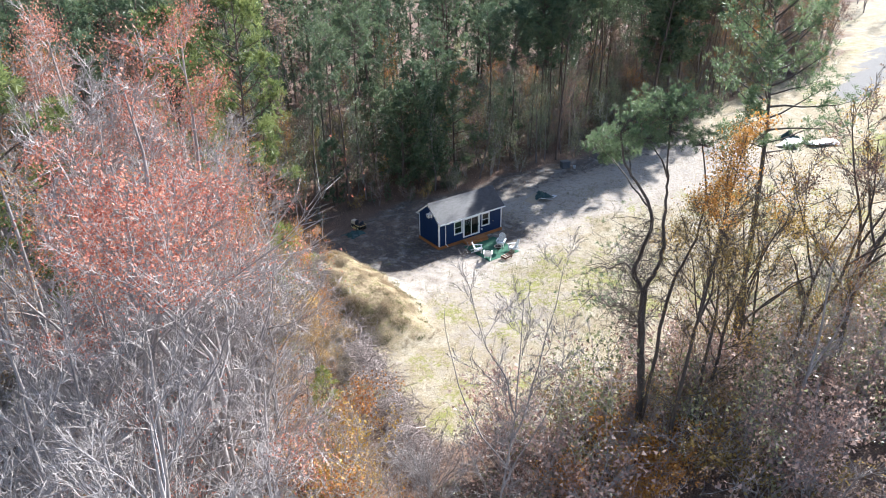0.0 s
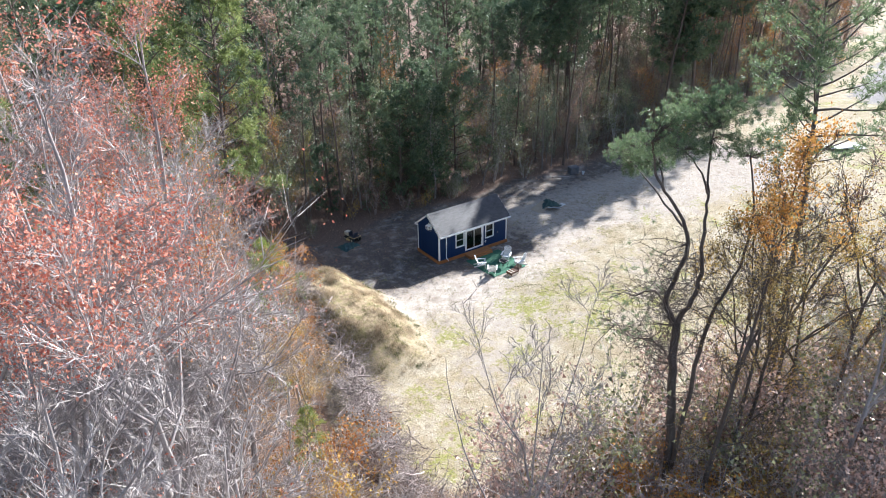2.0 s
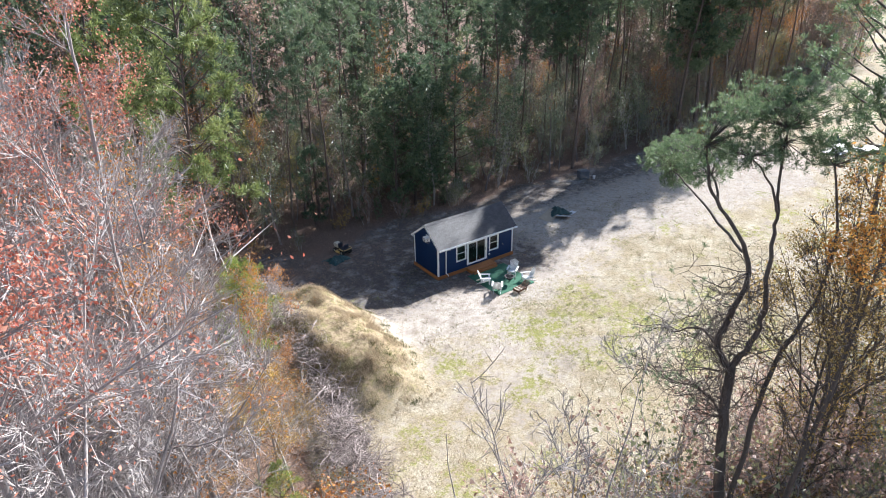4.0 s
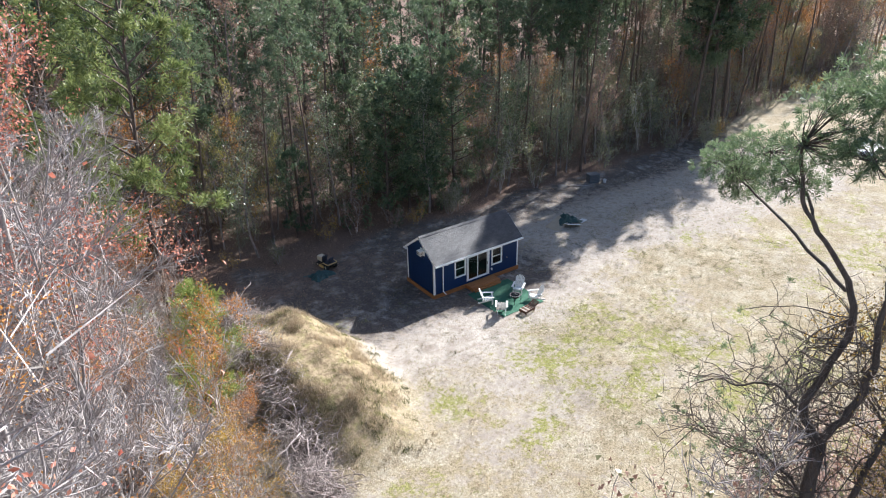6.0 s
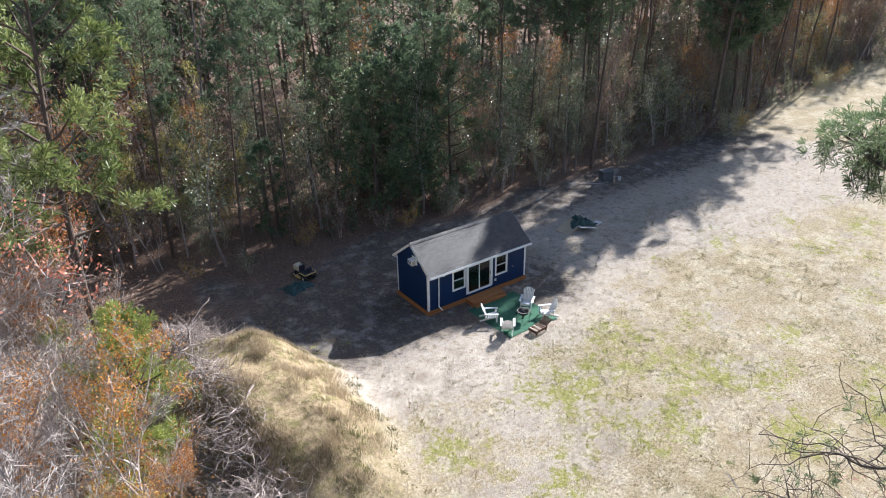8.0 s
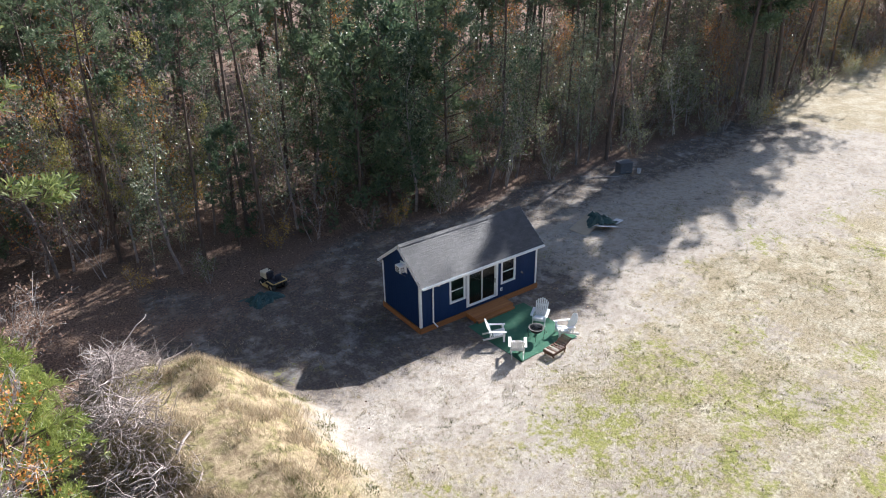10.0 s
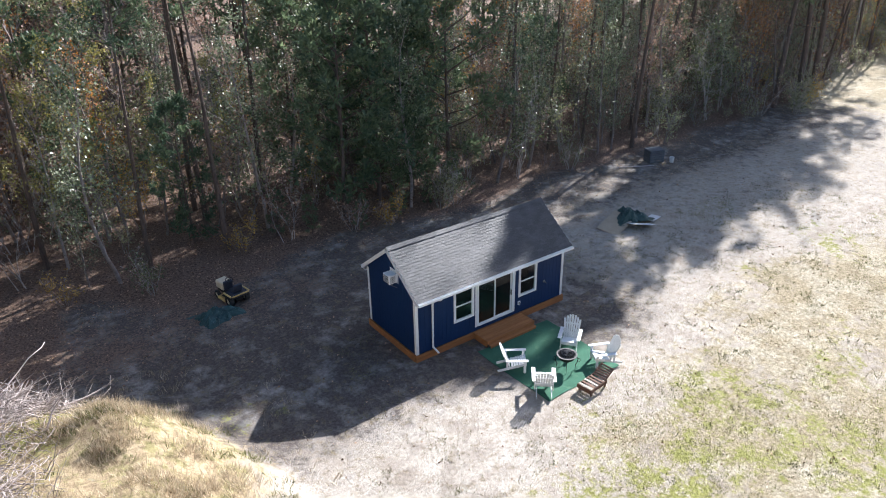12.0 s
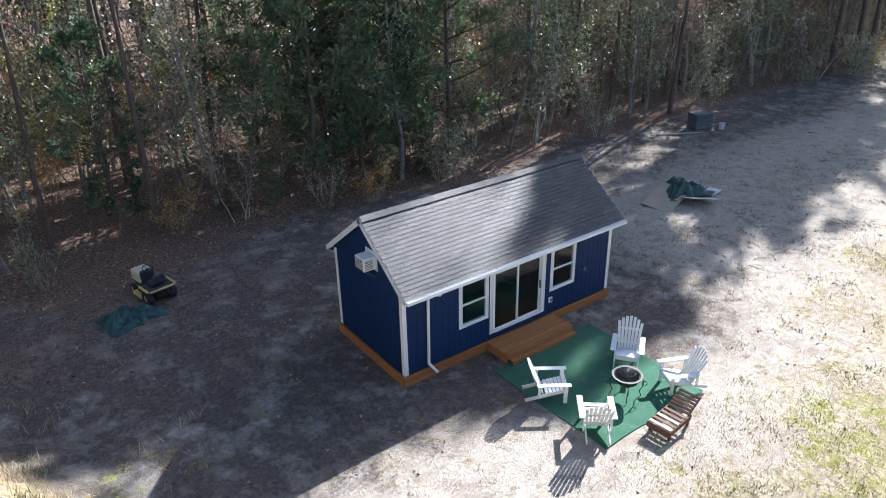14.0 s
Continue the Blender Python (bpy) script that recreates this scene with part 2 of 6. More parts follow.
AMBER_LEAF = surface("amber_orange_leaf", (0.42, 0.17, 0.03), (0.72, 0.40, 0.10), 0.5, 2, 0.6, bump=0, island=0.25, through_light=0.4)
JADE_NEEDLES = surface("green_pine_needles", (0.075, 0.125, 0.06), (0.23, 0.30, 0.15), 0.7, 3, 0.5, bump=0, island=0.18, through_light=0.42)
BLUSH_LEAF = surface("faded_pink_brown_leaf", (0.30, 0.18, 0.14), (0.66, 0.48, 0.40), 0.5, 2, 0.5, bump=0, island=0.3, through_light=0.4, per_object=0.2)
LIME_NEEDLES = surface("lime_green_pine_needles", (0.13, 0.19, 0.04), (0.40, 0.44, 0.13), 0.7, 3, 0.5, bump=0, island=0.18, through_light=0.42)
HOLLY_LEAF = surface("glossy_evergreen_leaf", (0.055, 0.08, 0.04), (0.30, 0.34, 0.20), 0.5, 2, 0.42, bump=0, gloss=0.7, island=0.3, through_light=0.22, per_object=0.12)
VINE_BARK = surface("brown_vine_stem", (0.11, 0.09, 0.085), (0.38, 0.33, 0.31), 3, 20, 0.9, bump=0.3, per_object=0.12)
WEED = surface("olive_weed_blade", (0.075, 0.085, 0.03), (0.25, 0.25, 0.10), 0.6, 3, 0.7, bump=0, island=0.3, through_light=0.3)
STRAW = surface("dry_grass_blade", (0.32, 0.25, 0.165), (0.62, 0.52, 0.38), 0.6, 3, 0.8, bump=0, island=0.25, through_light=0.3)
TURF = surface("green_grass_blade", (0.15, 0.165, 0.035), (0.36, 0.36, 0.11), 0.6, 3, 0.7, bump=0, island=0.25, through_light=0.3)


# ---- mesh helpers ----
def part(name, bm, material, parent=None, label=""):
    """Links a bmesh as one mesh object, under its thing where a parent is given."""
    me = bpy.data.meshes.new(name)
    bm.normal_update()
    bm.to_mesh(me)
    bm.free()
    me.materials.append(material)
    ob = new(name, me)
    ob.parent = parent
    return tagged(ob, label)


def shared(name, me, parent=None, m=None, label=""):
    ob = new(name, me)
    ob.parent = parent
    if m is not None:
        ob.matrix_basis = m
    return tagged(ob, label)


def thing(name, label, category, at=(0, 0, 0), turn=0.0, group="", kind=""):
    ob = new(name)
    ob.empty_display_size = 0.2
    ob.matrix_basis = pose(*at, 0, 0, turn)
    return tagged(ob, label, category, group, kind)


def box(bm, lo, hi, m=None, bevel=0.0):
    """A box between two corners, added to bm, turned by m, with softened edges."""
    c = [(a + b) / 2 for a, b in zip(lo, hi)]
    s = [abs(b - a) for a, b in zip(lo, hi)]
    g = bmesh.ops.create_cube(bm, size=1, matrix=Matrix.Translation(c) @ Matrix.Diagonal((*s, 1)))
    vs = g["verts"]
    if bevel:
        es = list({e for v in vs for e in v.link_edges})
        r = bmesh.ops.bevel(bm, geom=es, offset=bevel, segments=1, affect="EDGES", profile=0.5)
        vs = list({v for f in r["faces"] for v in f.verts} | {v for v in vs if v.is_valid})
    if m is not None:
        bmesh.ops.transform(bm, matrix=m, verts=vs)
    return vs


def boxes(*items, bevel=0.0):
    bm = bmesh.new()
    for it in items:
        box(bm, it[0], it[1], it[2] if len(it) > 2 else None, bevel)
    return bm


def rod(bm, a, b, r0, r1=None, sides=8):
    a, b = Vector(a), Vector(b)
    d = b - a
    m = Matrix.Translation((a + b) / 2) @ d.to_track_quat("Z", "Y").to_matrix().to_4x4()
    bmesh.ops.create_cone(bm, cap_ends=True, segments=sides, radius1=r0, radius2=r0 if r1 is None else r1, depth=d.length, matrix=m)


def lathe(bm, profile, sides=24, centre=(0, 0, 0)):
    rings = []
    for r, z in profile:
        rings.append([bm.verts.new((centre[0] + r * math.cos(2 * math.pi * i / sides), centre[1] + r * math.sin(2 * math.pi * i / sides), centre[2] + z)) for i in range(sides)])
    for a, b in zip(rings, rings[1:]):
        for i in range(sides):
            bm.faces.new((a[i], a[(i + 1) % sides], b[(i + 1) % sides], b[i]))


def mesh_from(name, verts, faces, material, smooth=False):
    me = bpy.data.meshes.new(name)
    me.from_pydata(verts, [], faces)
    if smooth:
        me.polygons.foreach_set("use_smooth", [True] * len(me.polygons))
    me.materials.append(material)
    me.update()
    return me


# ---- ground ----
def smooth_step(a, b, v):
    t = np.clip((v - a) / (b - a), 0, 1)
    return t * t * (3 - 2 * t)


def wave(x, y, s, k=0.0):
    """Cheap smooth unevenness."""
    return (np.sin(x / s + 1.3 * np.sin(y / (1.7 * s) + k)) + np.sin(y / (0.8 * s) + 1.1 * np.sin(x / (1.3 * s) - k))) * 0.5


def wood_edge(x):
    return np.interp(x, (-60, -14, -8, 33, 42, 52, 65, 90, 115, 135, 160), (22, 15, 12.2, 12.0, 11.6, 12.6, 15.5, 19, 22, 34, 60))


def left_edge(y):
    return np.interp(y, (-60, -25, -14, 0, 8, 15), (-13, -16, -18, -17.5, -14, -9))


def near_edge(x):
    return np.interp(x, (-40, -16, -8, 5, 30, 80), (-20, -24, -26, -28, -30, -24))


def lawn(x, y):
    """1 on the clearing, 0 in the woods."""
    a = smooth_step(-1.5, 1.5, wood_edge(x) - y + 0.8 * wave(x, y, 2.2))
    b = smooth_step(-1.5, 1.5, x - left_edge(y) + 0.8 * wave(x, y, 2.0, 2))
    c = smooth_step(-2.5, 2.5, y - near_edge(x) + wave(x, y, 2.6, 4))
    far = smooth_step(95, 110, x) * smooth_step(-2, 2, wood_edge(x) - y)
    return np.maximum(a * b * c, far * smooth_step(-8, 0, 60 - y))


def mound(x, y):
    """The sandy heap beside the clearing, 0 to 1."""
    u, v = (x + 12.7) + 0.13 * (y + 5), y + 0.8
    r = np.sqrt((u / np.where(u < 0, 3.6, 6.6)) ** 2 + (v / np.where(v > 0, 7.2, 13.5)) ** 2) + 0.05 * wave(x, y, 1.1)
    return smooth_step(1.0, 0.28, r)


def height(x, y):
    x, y = np.asarray(x, float), np.asarray(y, float)
    near = np.exp(-((x / 90) ** 2 + (y / 90) ** 2))
    flat = smooth_step(1.0, 5.0, np.maximum(np.maximum(-x - 1, x - 9), np.maximum(-y - 6.5, y - 5)))
    heap = mound(x, y)
    return GROUND + 2.75 * heap + heap * (0.22 * wave(x, y, 0.85, 1) + 0.14 * wave(x, y, 0.37, 2)) + flat * near * (0.10 * wave(x, y, 3.1) + 0.05 * wave(x, y, 1.0, 3)) * 0.7


def ground():
    def axis(lo, hi, step):
        inner = np.arange(lo, hi + 0.01, step)
        out = np.cumsum(2.0 * 1.35 ** np.arange(17))
        return np.concatenate([(lo - out)[::-1], inner, hi + out])

    xs, ys = axis(-46, 76, 0.6), axis(-52, 40, 0.6)
    X, Y = np.meshgrid(xs, ys)
    Z = height(X, Y)
    nx, ny = len(xs), len(ys)
    i = np.arange(nx * ny).reshape(ny, nx)
    faces = np.stack([i[:-1, :-1], i[:-1, 1:], i[1:, 1:], i[1:, :-1]], -1).reshape(-1, 4)
    me = mesh_from("ground", np.stack([X, Y, Z], -1).reshape(-1, 3).tolist(), faces.tolist(), GROUND_COVER, True)
    x, y = X.ravel(), Y.ravel()
    open_land = lawn(x, y)
    heap = mound(x, y)
    worn = np.exp(-(((x - 3) / 13) ** 2 + ((y + 1.5) / 4.5) ** 2)) + 0.9 * np.exp(-(((x + 2) / 8) ** 2 + ((y + 5) / 3.5) ** 2))
    worn = worn + 0.8 * np.exp(-((y - 3 + 0.02 * x) / 3.0) ** 2) * smooth_step(5, 14, x) * smooth_step(70, 45, x)
    # The last term thins straw where the ground is darkened for shade.
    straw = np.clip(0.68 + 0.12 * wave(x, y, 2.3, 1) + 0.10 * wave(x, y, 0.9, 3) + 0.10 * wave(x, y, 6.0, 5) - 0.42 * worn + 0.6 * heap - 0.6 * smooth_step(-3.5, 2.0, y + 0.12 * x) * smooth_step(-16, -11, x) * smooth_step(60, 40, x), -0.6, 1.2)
    green = 0.29 + 0.20 * wave(x, y, 1.1, 7) + 0.13 * wave(x, y, 4.3, 2)
    green = green - 0.25 * worn + 0.22 * np.exp(-(((x - 7) / 6) ** 2 + ((y + 9) / 4.5) ** 2)) + 0.16 * np.exp(-(((x + 6) / 2.0) ** 2 + ((y + 9) / 4) ** 2))
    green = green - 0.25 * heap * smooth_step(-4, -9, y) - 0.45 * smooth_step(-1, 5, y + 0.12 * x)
    litter = 1.0 - open_land * 1.0
    # Litter is thickened left of the house to deepen the shade there.
    litter = litter + 0.42 * np.exp(-(((x + 6) / 9) ** 2 + ((y - 7.5) / 5) ** 2)) + 0.2 * np.exp(-(((y - 10.5) / 3) ** 2)) * smooth_step(40, 25, x) - 0.9 * heap * smooth_step(-16.5, -13.5, x)
    # Painted shade: ground darkens past the shadow line in front of the house.
    shaded_soil = 0.80 * smooth_step(-5.6, -1.5, y + 0.12 * x + 0.8 * wave(x, y, 2.0)) - 0.50 * smooth_step(8, 13, x) * smooth_step(10, 4, y) - 0.5 * heap
    # Ground under the brush pile is darkened for the shade between its branches.
    shaded_soil = np.maximum(shaded_soil, 1.1 * np.exp(-((x - np.interp(y, (-20, -12, -5, 3), (-17.0, -15.1, -13.9, -13.2))) / 1.7) ** 2) * smooth_step(-24, -21, y) * smooth_step(5, 2, y))
    straw = straw - 0.9 * (shaded_soil > 0.9) * (x < -12)
    gravel = smooth_step(4.0, 2.0, np.abs(y - 0.32 * (x - 96) - 8)) * smooth_step(82, 88, x)
    straw = straw + 0.4 * smooth_step(40, 70, x)
    green = np.minimum(green + 0.3 * np.exp(-(((x + 10.5) / 1.8) ** 2 + ((y - 1.5) / 2.5) ** 2)), 0.47)
    green = green + 0.45 * smooth_step(50, 80, x)
    for name, w in (("straw", straw), ("green", green), ("litter", litter), ("gravel", gravel), ("shaded_soil", shaded_soil), ("heap", 1.25 * heap ** 0.6 * smooth_step(-17.5, -15.5, x))):
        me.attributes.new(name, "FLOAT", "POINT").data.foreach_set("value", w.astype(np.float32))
    ob = new("ground", me)
    return tagged(ob, "sandy clearing with dry grass and leaf litter under trees", "ground", kind="structure")


ground()


# ---- tiny house ----
L, W, EAVE, RIDGE = 7.95, 3.5, 2.69, 4.01
SLOPE = math.atan2(RIDGE - EAVE, W / 2)
OVER, LIFT = 0.33, 0.10


def wall_with_openings(x0, x1, z0, z1, y0, y1, holes):
    """A wall along x with rectangular openings through it."""
    bm = bmesh.new()
    xs = sorted({x0, x1, *(h[0] for h in holes), *(h[1] for h in holes)})
    for a, b in zip(xs, xs[1:]):
        for p, q in upright_spans(a, b, z0, z1, holes):
            box(bm, (a, y0, p), (b, y1, q))
    return bm


def upright_spans(a, b, z0, z1, holes):
    hole = next((h for h in holes if h[0] <= a + 1e-6 and h[1] >= b - 1e-6), None)
    spans = [(z0, z1)] if hole is None else [(z0, hole[2]), (hole[3], z1)]
    return [(p, q) for p, q in spans if q - p > 0.001]


def siding(wall, x0, x1, z0, z1, holes, m=None, pitch=0.2032):
    """Upright boards with narrow grooves between them, on a wall's outer face at y = 0."""
    xs = sorted({x0, x1, *(h[0] for h in holes), *(h[1] for h in holes)})
    for a, b in zip(xs, xs[1:]):
        for p, q in upright_spans(a, b, z0, z1, holes):
            n = max(1, round((b - a) / pitch))
            for i in range(n):
                u = a + (b - a) * i / n
                bm = bmesh.new()
                box(bm, (u + 0.005, -0.008, p), (u + (b - a) / n - 0.005, 0.001, q), m)
                part("siding_board", bm, BLUE, wall)


def gable(x_in, x_out):
    """A gable wall: the outline of the end of the house."""
    bm = bmesh.new()
    outline = [(0, 0), (W, 0), (W, EAVE), (W / 2, RIDGE), (0, EAVE)]
    a = [bm.verts.new((x_in, y, z)) for y, z in outline]
    b = [bm.verts.new((x_out, y, z)) for y, z in outline]
    bm.faces.new(a), bm.faces.new(b[::-1])
    for i in range(5):
        j = (i + 1) % 5
        bm.faces.new((a[j], a[i], b[i], b[j]))
    bmesh.ops.recalc_face_normals(bm, faces=bm.faces)
    return bm


def gable_siding(wall, x_out, s):
    n = 17
    for i in range(n):
        y0, y1 = W * i / n + 0.005, W * (i + 1) / n - 0.005
        top = [RIDGE - abs(y - W / 2) * math.tan(SLOPE) for y in (y0, y1)]
        peak = [(W / 2, RIDGE)] if y0 < W / 2 < y1 else []
        ring = [(y0, 0), (y1, 0), (y1, top[1]), *peak, (y0, top[0])]
        bm = bmesh.new()
        f = [bm.verts.new((x_out + s * 0.008, y, z)) for y, z in ring]
        g = [bm.verts.new((x_out - s * 0.001, y, z)) for y, z in ring]
        bm.faces.new(f)
        for k in range(len(ring)):
            m = (k + 1) % len(ring)
            bm.faces.new((f[k], f[m], g[m], g[k]))
        bmesh.ops.recalc_face_normals(bm, faces=bm.faces)
        part("siding_board", bm, BLUE, wall)


def sash_window(house, x0, x1, z0, z1):
    w = part("window", boxes(((x0, -0.03, z0), (x0 + 0.06, 0.06, z1)), ((x1 - 0.06, -0.03, z0), (x1, 0.06, z1)), ((x0 + 0.06, -0.03, z1 - 0.06), (x1 - 0.06, 0.06, z1)),
                             ((x0 + 0.06, -0.03, z0), (x1 - 0.06, 0.06, z0 + 0.06)), bevel=0.006), VINYL, house, "white vinyl single hung window")
    mid = (z0 + z1) / 2
    part("sash_rail", boxes(((x0 + 0.06, -0.025, mid - 0.025), (x1 - 0.06, 0.03, mid + 0.025)), bevel=0.005), VINYL, w)
    part("sill", boxes(((x0 - 0.02, -0.06, z0 - 0.03), (x1 + 0.02, 0.0, z0)), bevel=0.005), VINYL, w)
    for a, b, y in ((z0 + 0.06, mid - 0.025, 0.0), (mid + 0.025, z1 - 0.06, 0.015)):
        p = part("pane", boxes(((x0 + 0.06, y, a), (x1 - 0.06, y + 0.006, b))), PANE, w, "clear glass pane")
        p.visible_shadow = False


def sliding_door(house, x0, x1, z0, z1):
    d = part("sliding_door", boxes(((x0, -0.04, z0), (x0 + 0.07, 0.06, z1)), ((x1 - 0.07, -0.04, z0), (x1, 0.06, z1)), ((x0 + 0.07, -0.04, z1 - 0.06), (x1 - 0.07, 0.06, z1)),
                                   ((x0 + 0.07, -0.06, z0), (x1 - 0.07, 0.06, z0 + 0.05)), bevel=0.006), VINYL, house, "white framed sliding glass door, closed")
    mid = (x0 + x1) / 2
    for a, b, y in ((x0 + 0.07, mid + 0.03, 0.0), (mid - 0.03, x1 - 0.07, 0.03)):
        lo, hi, s = z0 + 0.05, z1 - 0.06, 0.055
        part("door_panel", boxes(((a, y, lo), (a + s, y + 0.028, hi)), ((b - s, y, lo), (b, y + 0.028, hi)), ((a + s, y, hi - s), (b - s, y + 0.028, hi)), ((a + s, y, lo), (b - s, y + 0.028, lo + s)), bevel=0.004), VINYL, d)
        p = part("pane", boxes(((a + s, y + 0.01, lo + s), (b - s, y + 0.017, hi - s))), PANE, d, "clear glass pane")
        p.visible_shadow = False
    part("handle", boxes(((x1 - 0.12, -0.05, 1.05), (x1 - 0.09, 0.03, 1.3)), bevel=0.005), GREY_STEEL, d)


def shingle_mesh(width, depth, name):
    """One asphalt tab: thin, a little thicker and lower at its butt edge."""
    t = 0.006
    v = [(0, 0, 0.002), (width, 0, 0.002), (width, depth, 0.001), (0, depth, 0.001), (0, 0, t + 0.004), (width, 0, t + 0.004), (width, depth, 0.004), (0, depth, 0.004)]
    f = [(4, 5, 6, 7), (0, 1, 5, 4), (1, 2, 6, 5), (3, 0, 4, 7), (2, 3, 7, 6)]
    return mesh_from(name, v, f, SHINGLE)


def roof(house):
    run = W / 2 + OVER
    drop = run * math.tan(SLOPE)
    top = RIDGE + LIFT
    length = run / math.cos(SLOPE)
    x0, x1 = -0.10, L + 0.17
    bm = bmesh.new()
    y_mid = W / 2
    prof = [(y_mid - run, top - drop), (y_mid, top), (y_mid + run, top - drop)]
    upper = [[bm.verts.new((x, y, z)) for y, z in prof] for x in (x0, x1)]
    lower = [[bm.verts.new((x, y, z - 0.11)) for y, z in prof] for x in (x0, x1)]
    for k in range(2):
        bm.faces.new((upper[0][k], upper[1][k], upper[1][k + 1], upper[0][k + 1]))
        bm.faces.new((lower[0][k + 1], lower[1][k + 1], lower[1][k], lower[0][k]))
        for e in range(2):
            bm.faces.new((upper[e][k], upper[e][k + 1], lower[e][k + 1], lower[e][k]))
    for k in (0, 2):
        bm.faces.new((upper[0][k], lower[0][k], lower[1][k], upper[1][k]))
    bmesh.ops.recalc_face_normals(bm, faces=bm.faces)
    deck = part("roof", bm, SHINGLE_EDGE, house, "gabled roof of grey asphalt shingles")
    # fascias, rakes and soffits in white
    for side in (-1, 1):
        y_e = y_mid + side * run
        part("fascia", boxes(((x0 - 0.02, min(y_e, y_e + side * 0.025), top - drop - 0.15), (x1 + 0.02, max(y_e, y_e + side * 0.025), top - drop - 0.004)), bevel=0.004), WHITE, house)
        y_w = W if side > 0 else 0.0
        part("soffit", boxes(((x0, min(y_w + side * 0.012, y_e), top - drop - 0.135), (x1, max(y_w + side * 0.012, y_e), top - drop - 0.115))), WHITE, house)
        for x in (x0 - 0.024, x1 + 0.002):
            bm = bmesh.new()
            box(bm, (x, -length - 0.01, -0.155), (x + 0.022, 0, -0.002), bevel=0.003)
            m = Matrix.Translation((0, y_mid, top)) @ Matrix.Rotation(SLOPE, 4, "X")
            if side > 0:
                m = Matrix.Translation((0, y_mid, top)) @ Matrix.Diagonal((1, -1, 1, 1)) @ Matrix.Rotation(SLOPE, 4, "X")
            bmesh.ops.transform(bm, matrix=m, verts=bm.verts)
            bmesh.ops.recalc_face_normals(bm, faces=bm.faces)
            part("rake_board", bm, WHITE, house)
    # gutter with its pipe
    g = y_mid - run - 0.026
    zt = top - drop - 0.015
    part("gutter", boxes(((x0, g - 0.10, zt - 0.10), (x1, g, zt - 0.085)), ((x0, g - 0.10, zt - 0.085), (x1, g - 0.088, zt)), ((x0, g - 0.012, zt - 0.085), (x1, g, zt - 0.01)),
                         ((x0, g - 0.088, zt - 0.085), (x0 + 0.01, g - 0.012, zt - 0.005)), ((x1 - 0.01, g - 0.088, zt - 0.085), (x1, g - 0.012, zt - 0.005)), bevel=0.003), VINYL, house, "white metal rain gutter")
    bm = bmesh.new()
    for a, b in (((0.98, g - 0.05, zt - 0.09), (0.96, g + 0.02, zt - 0.19)), ((0.96, g + 0.02, zt - 0.17), (0.80, -0.05, zt - 0.27)), ((0.79, -0.05, zt - 0.24), (0.76, -0.05, 0.1)), ((0.76, -0.05, 0.12), (0.90, -0.26, -0.12))):
        rod(bm, a, b, 0.042, sides=8)
    part("downspout", bm, VINYL, house, "white downspout with a kicked out foot")
    return deck, length, x0, x1, y_mid, top


def roof_pieces(deck, length, x0, x1, y_mid, top):
    """Shingle tabs in courses; those of the front slope's long left part are parts, the rest is joined."""
    rng = random.Random(5)
    meshes = [shingle_mesh(0.329 + 0.002 * k, 0.19, "shingle") for k in range(3)]
    exposure, tab = 0.128, 0.335
    rows = int(length / exposure)
    singles, rest_v, rest_f = 0, [], []
    for side in (-1, 1):
        base = Matrix.Translation((0, y_mid, top)) @ (Matrix.Rotation(SLOPE, 4, "X") if side < 0 else Matrix.Rotation(-SLOPE, 4, "X") @ Matrix.Rotation(math.pi, 4, "Z"))
        for r in range(rows):
            n = int((x1 - x0) / tab) + 1
            for c in range(n + 1):
                x = x0 + c * tab - (tab / 2 if r % 2 else 0) + 0.003 * (r % 3)
                k = rng.randrange(3)
                w = 0.329 + 0.002 * k
                x_a, x_b = max(x, x0 - 0.01), min(x + w, x1 + 0.01)
                if x_b - x_a < 0.05:
                    continue
                y = -length - 0.02 + r * exposure
                lift = rng.uniform(0.004, 0.007)
                full = x_b - x_a > w - 0.001
                if side < 0:
                    m = base @ Matrix.Translation((x_a, y, lift)) @ Matrix.Rotation(radians(rng.uniform(1.5, 2.6)) * -1, 4, "X")
                else:
                    m = base @ Matrix.Translation((-x_b, y, lift)) @ Matrix.Rotation(radians(-2.0), 4, "X")
                if side < 0 and full and singles < 300 and x < 4.6:
                    shared("shingle", meshes[k], deck, m)
                    singles += 1
                else:
                    me = meshes[k]
                    q = (x_b - x_a) / w
                    o = len(rest_v)
                    rest_v += [tuple(m @ Vector((v.co.x * q, v.co.y, v.co.z))) for v in me.vertices]
                    rest_f += [tuple(o + i for i in p.vertices) for p in me.polygons]
    tagged(shared("shingle_field", mesh_from("shingle_field", rest_v, rest_f, SHINGLE), deck), "grey asphalt shingles in courses", kind="stuff")
    cap = bmesh.new()
    for s in (-1, 1):
        a = [cap.verts.new(p) for p in ((0, 0, 0.012), (0.30, 0, 0.020), (0.30, s * 0.15, 0.020 - 0.15 * math.tan(SLOPE)), (0, s * 0.15, 0.012 - 0.15 * math.tan(SLOPE)))]
        cap.faces.new(a if s > 0 else a[::-1])
        b = [cap.verts.new((v.co.x, v.co.y, v.co.z - 0.012)) for v in (a[1], a[2])]
        cap.faces.new((a[1], b[0], b[1], a[2]))
    me = bpy.data.meshes.new("ridge_cap")
    cap.to_mesh(me)
    cap.free()
    me.materials.append(SHINGLE)
    n = int((x1 - x0) / 0.2)
    for i in range(n):
        shared("ridge_cap", me, deck, Matrix.Translation((x0 + i * (x1 - x0 - 0.30) / (n - 1), y_mid, top + 0.022 + rng.uniform(0, 0.006))) @ Matrix.Rotation(radians(rng.uniform(-2, 2)), 4, "Z"))


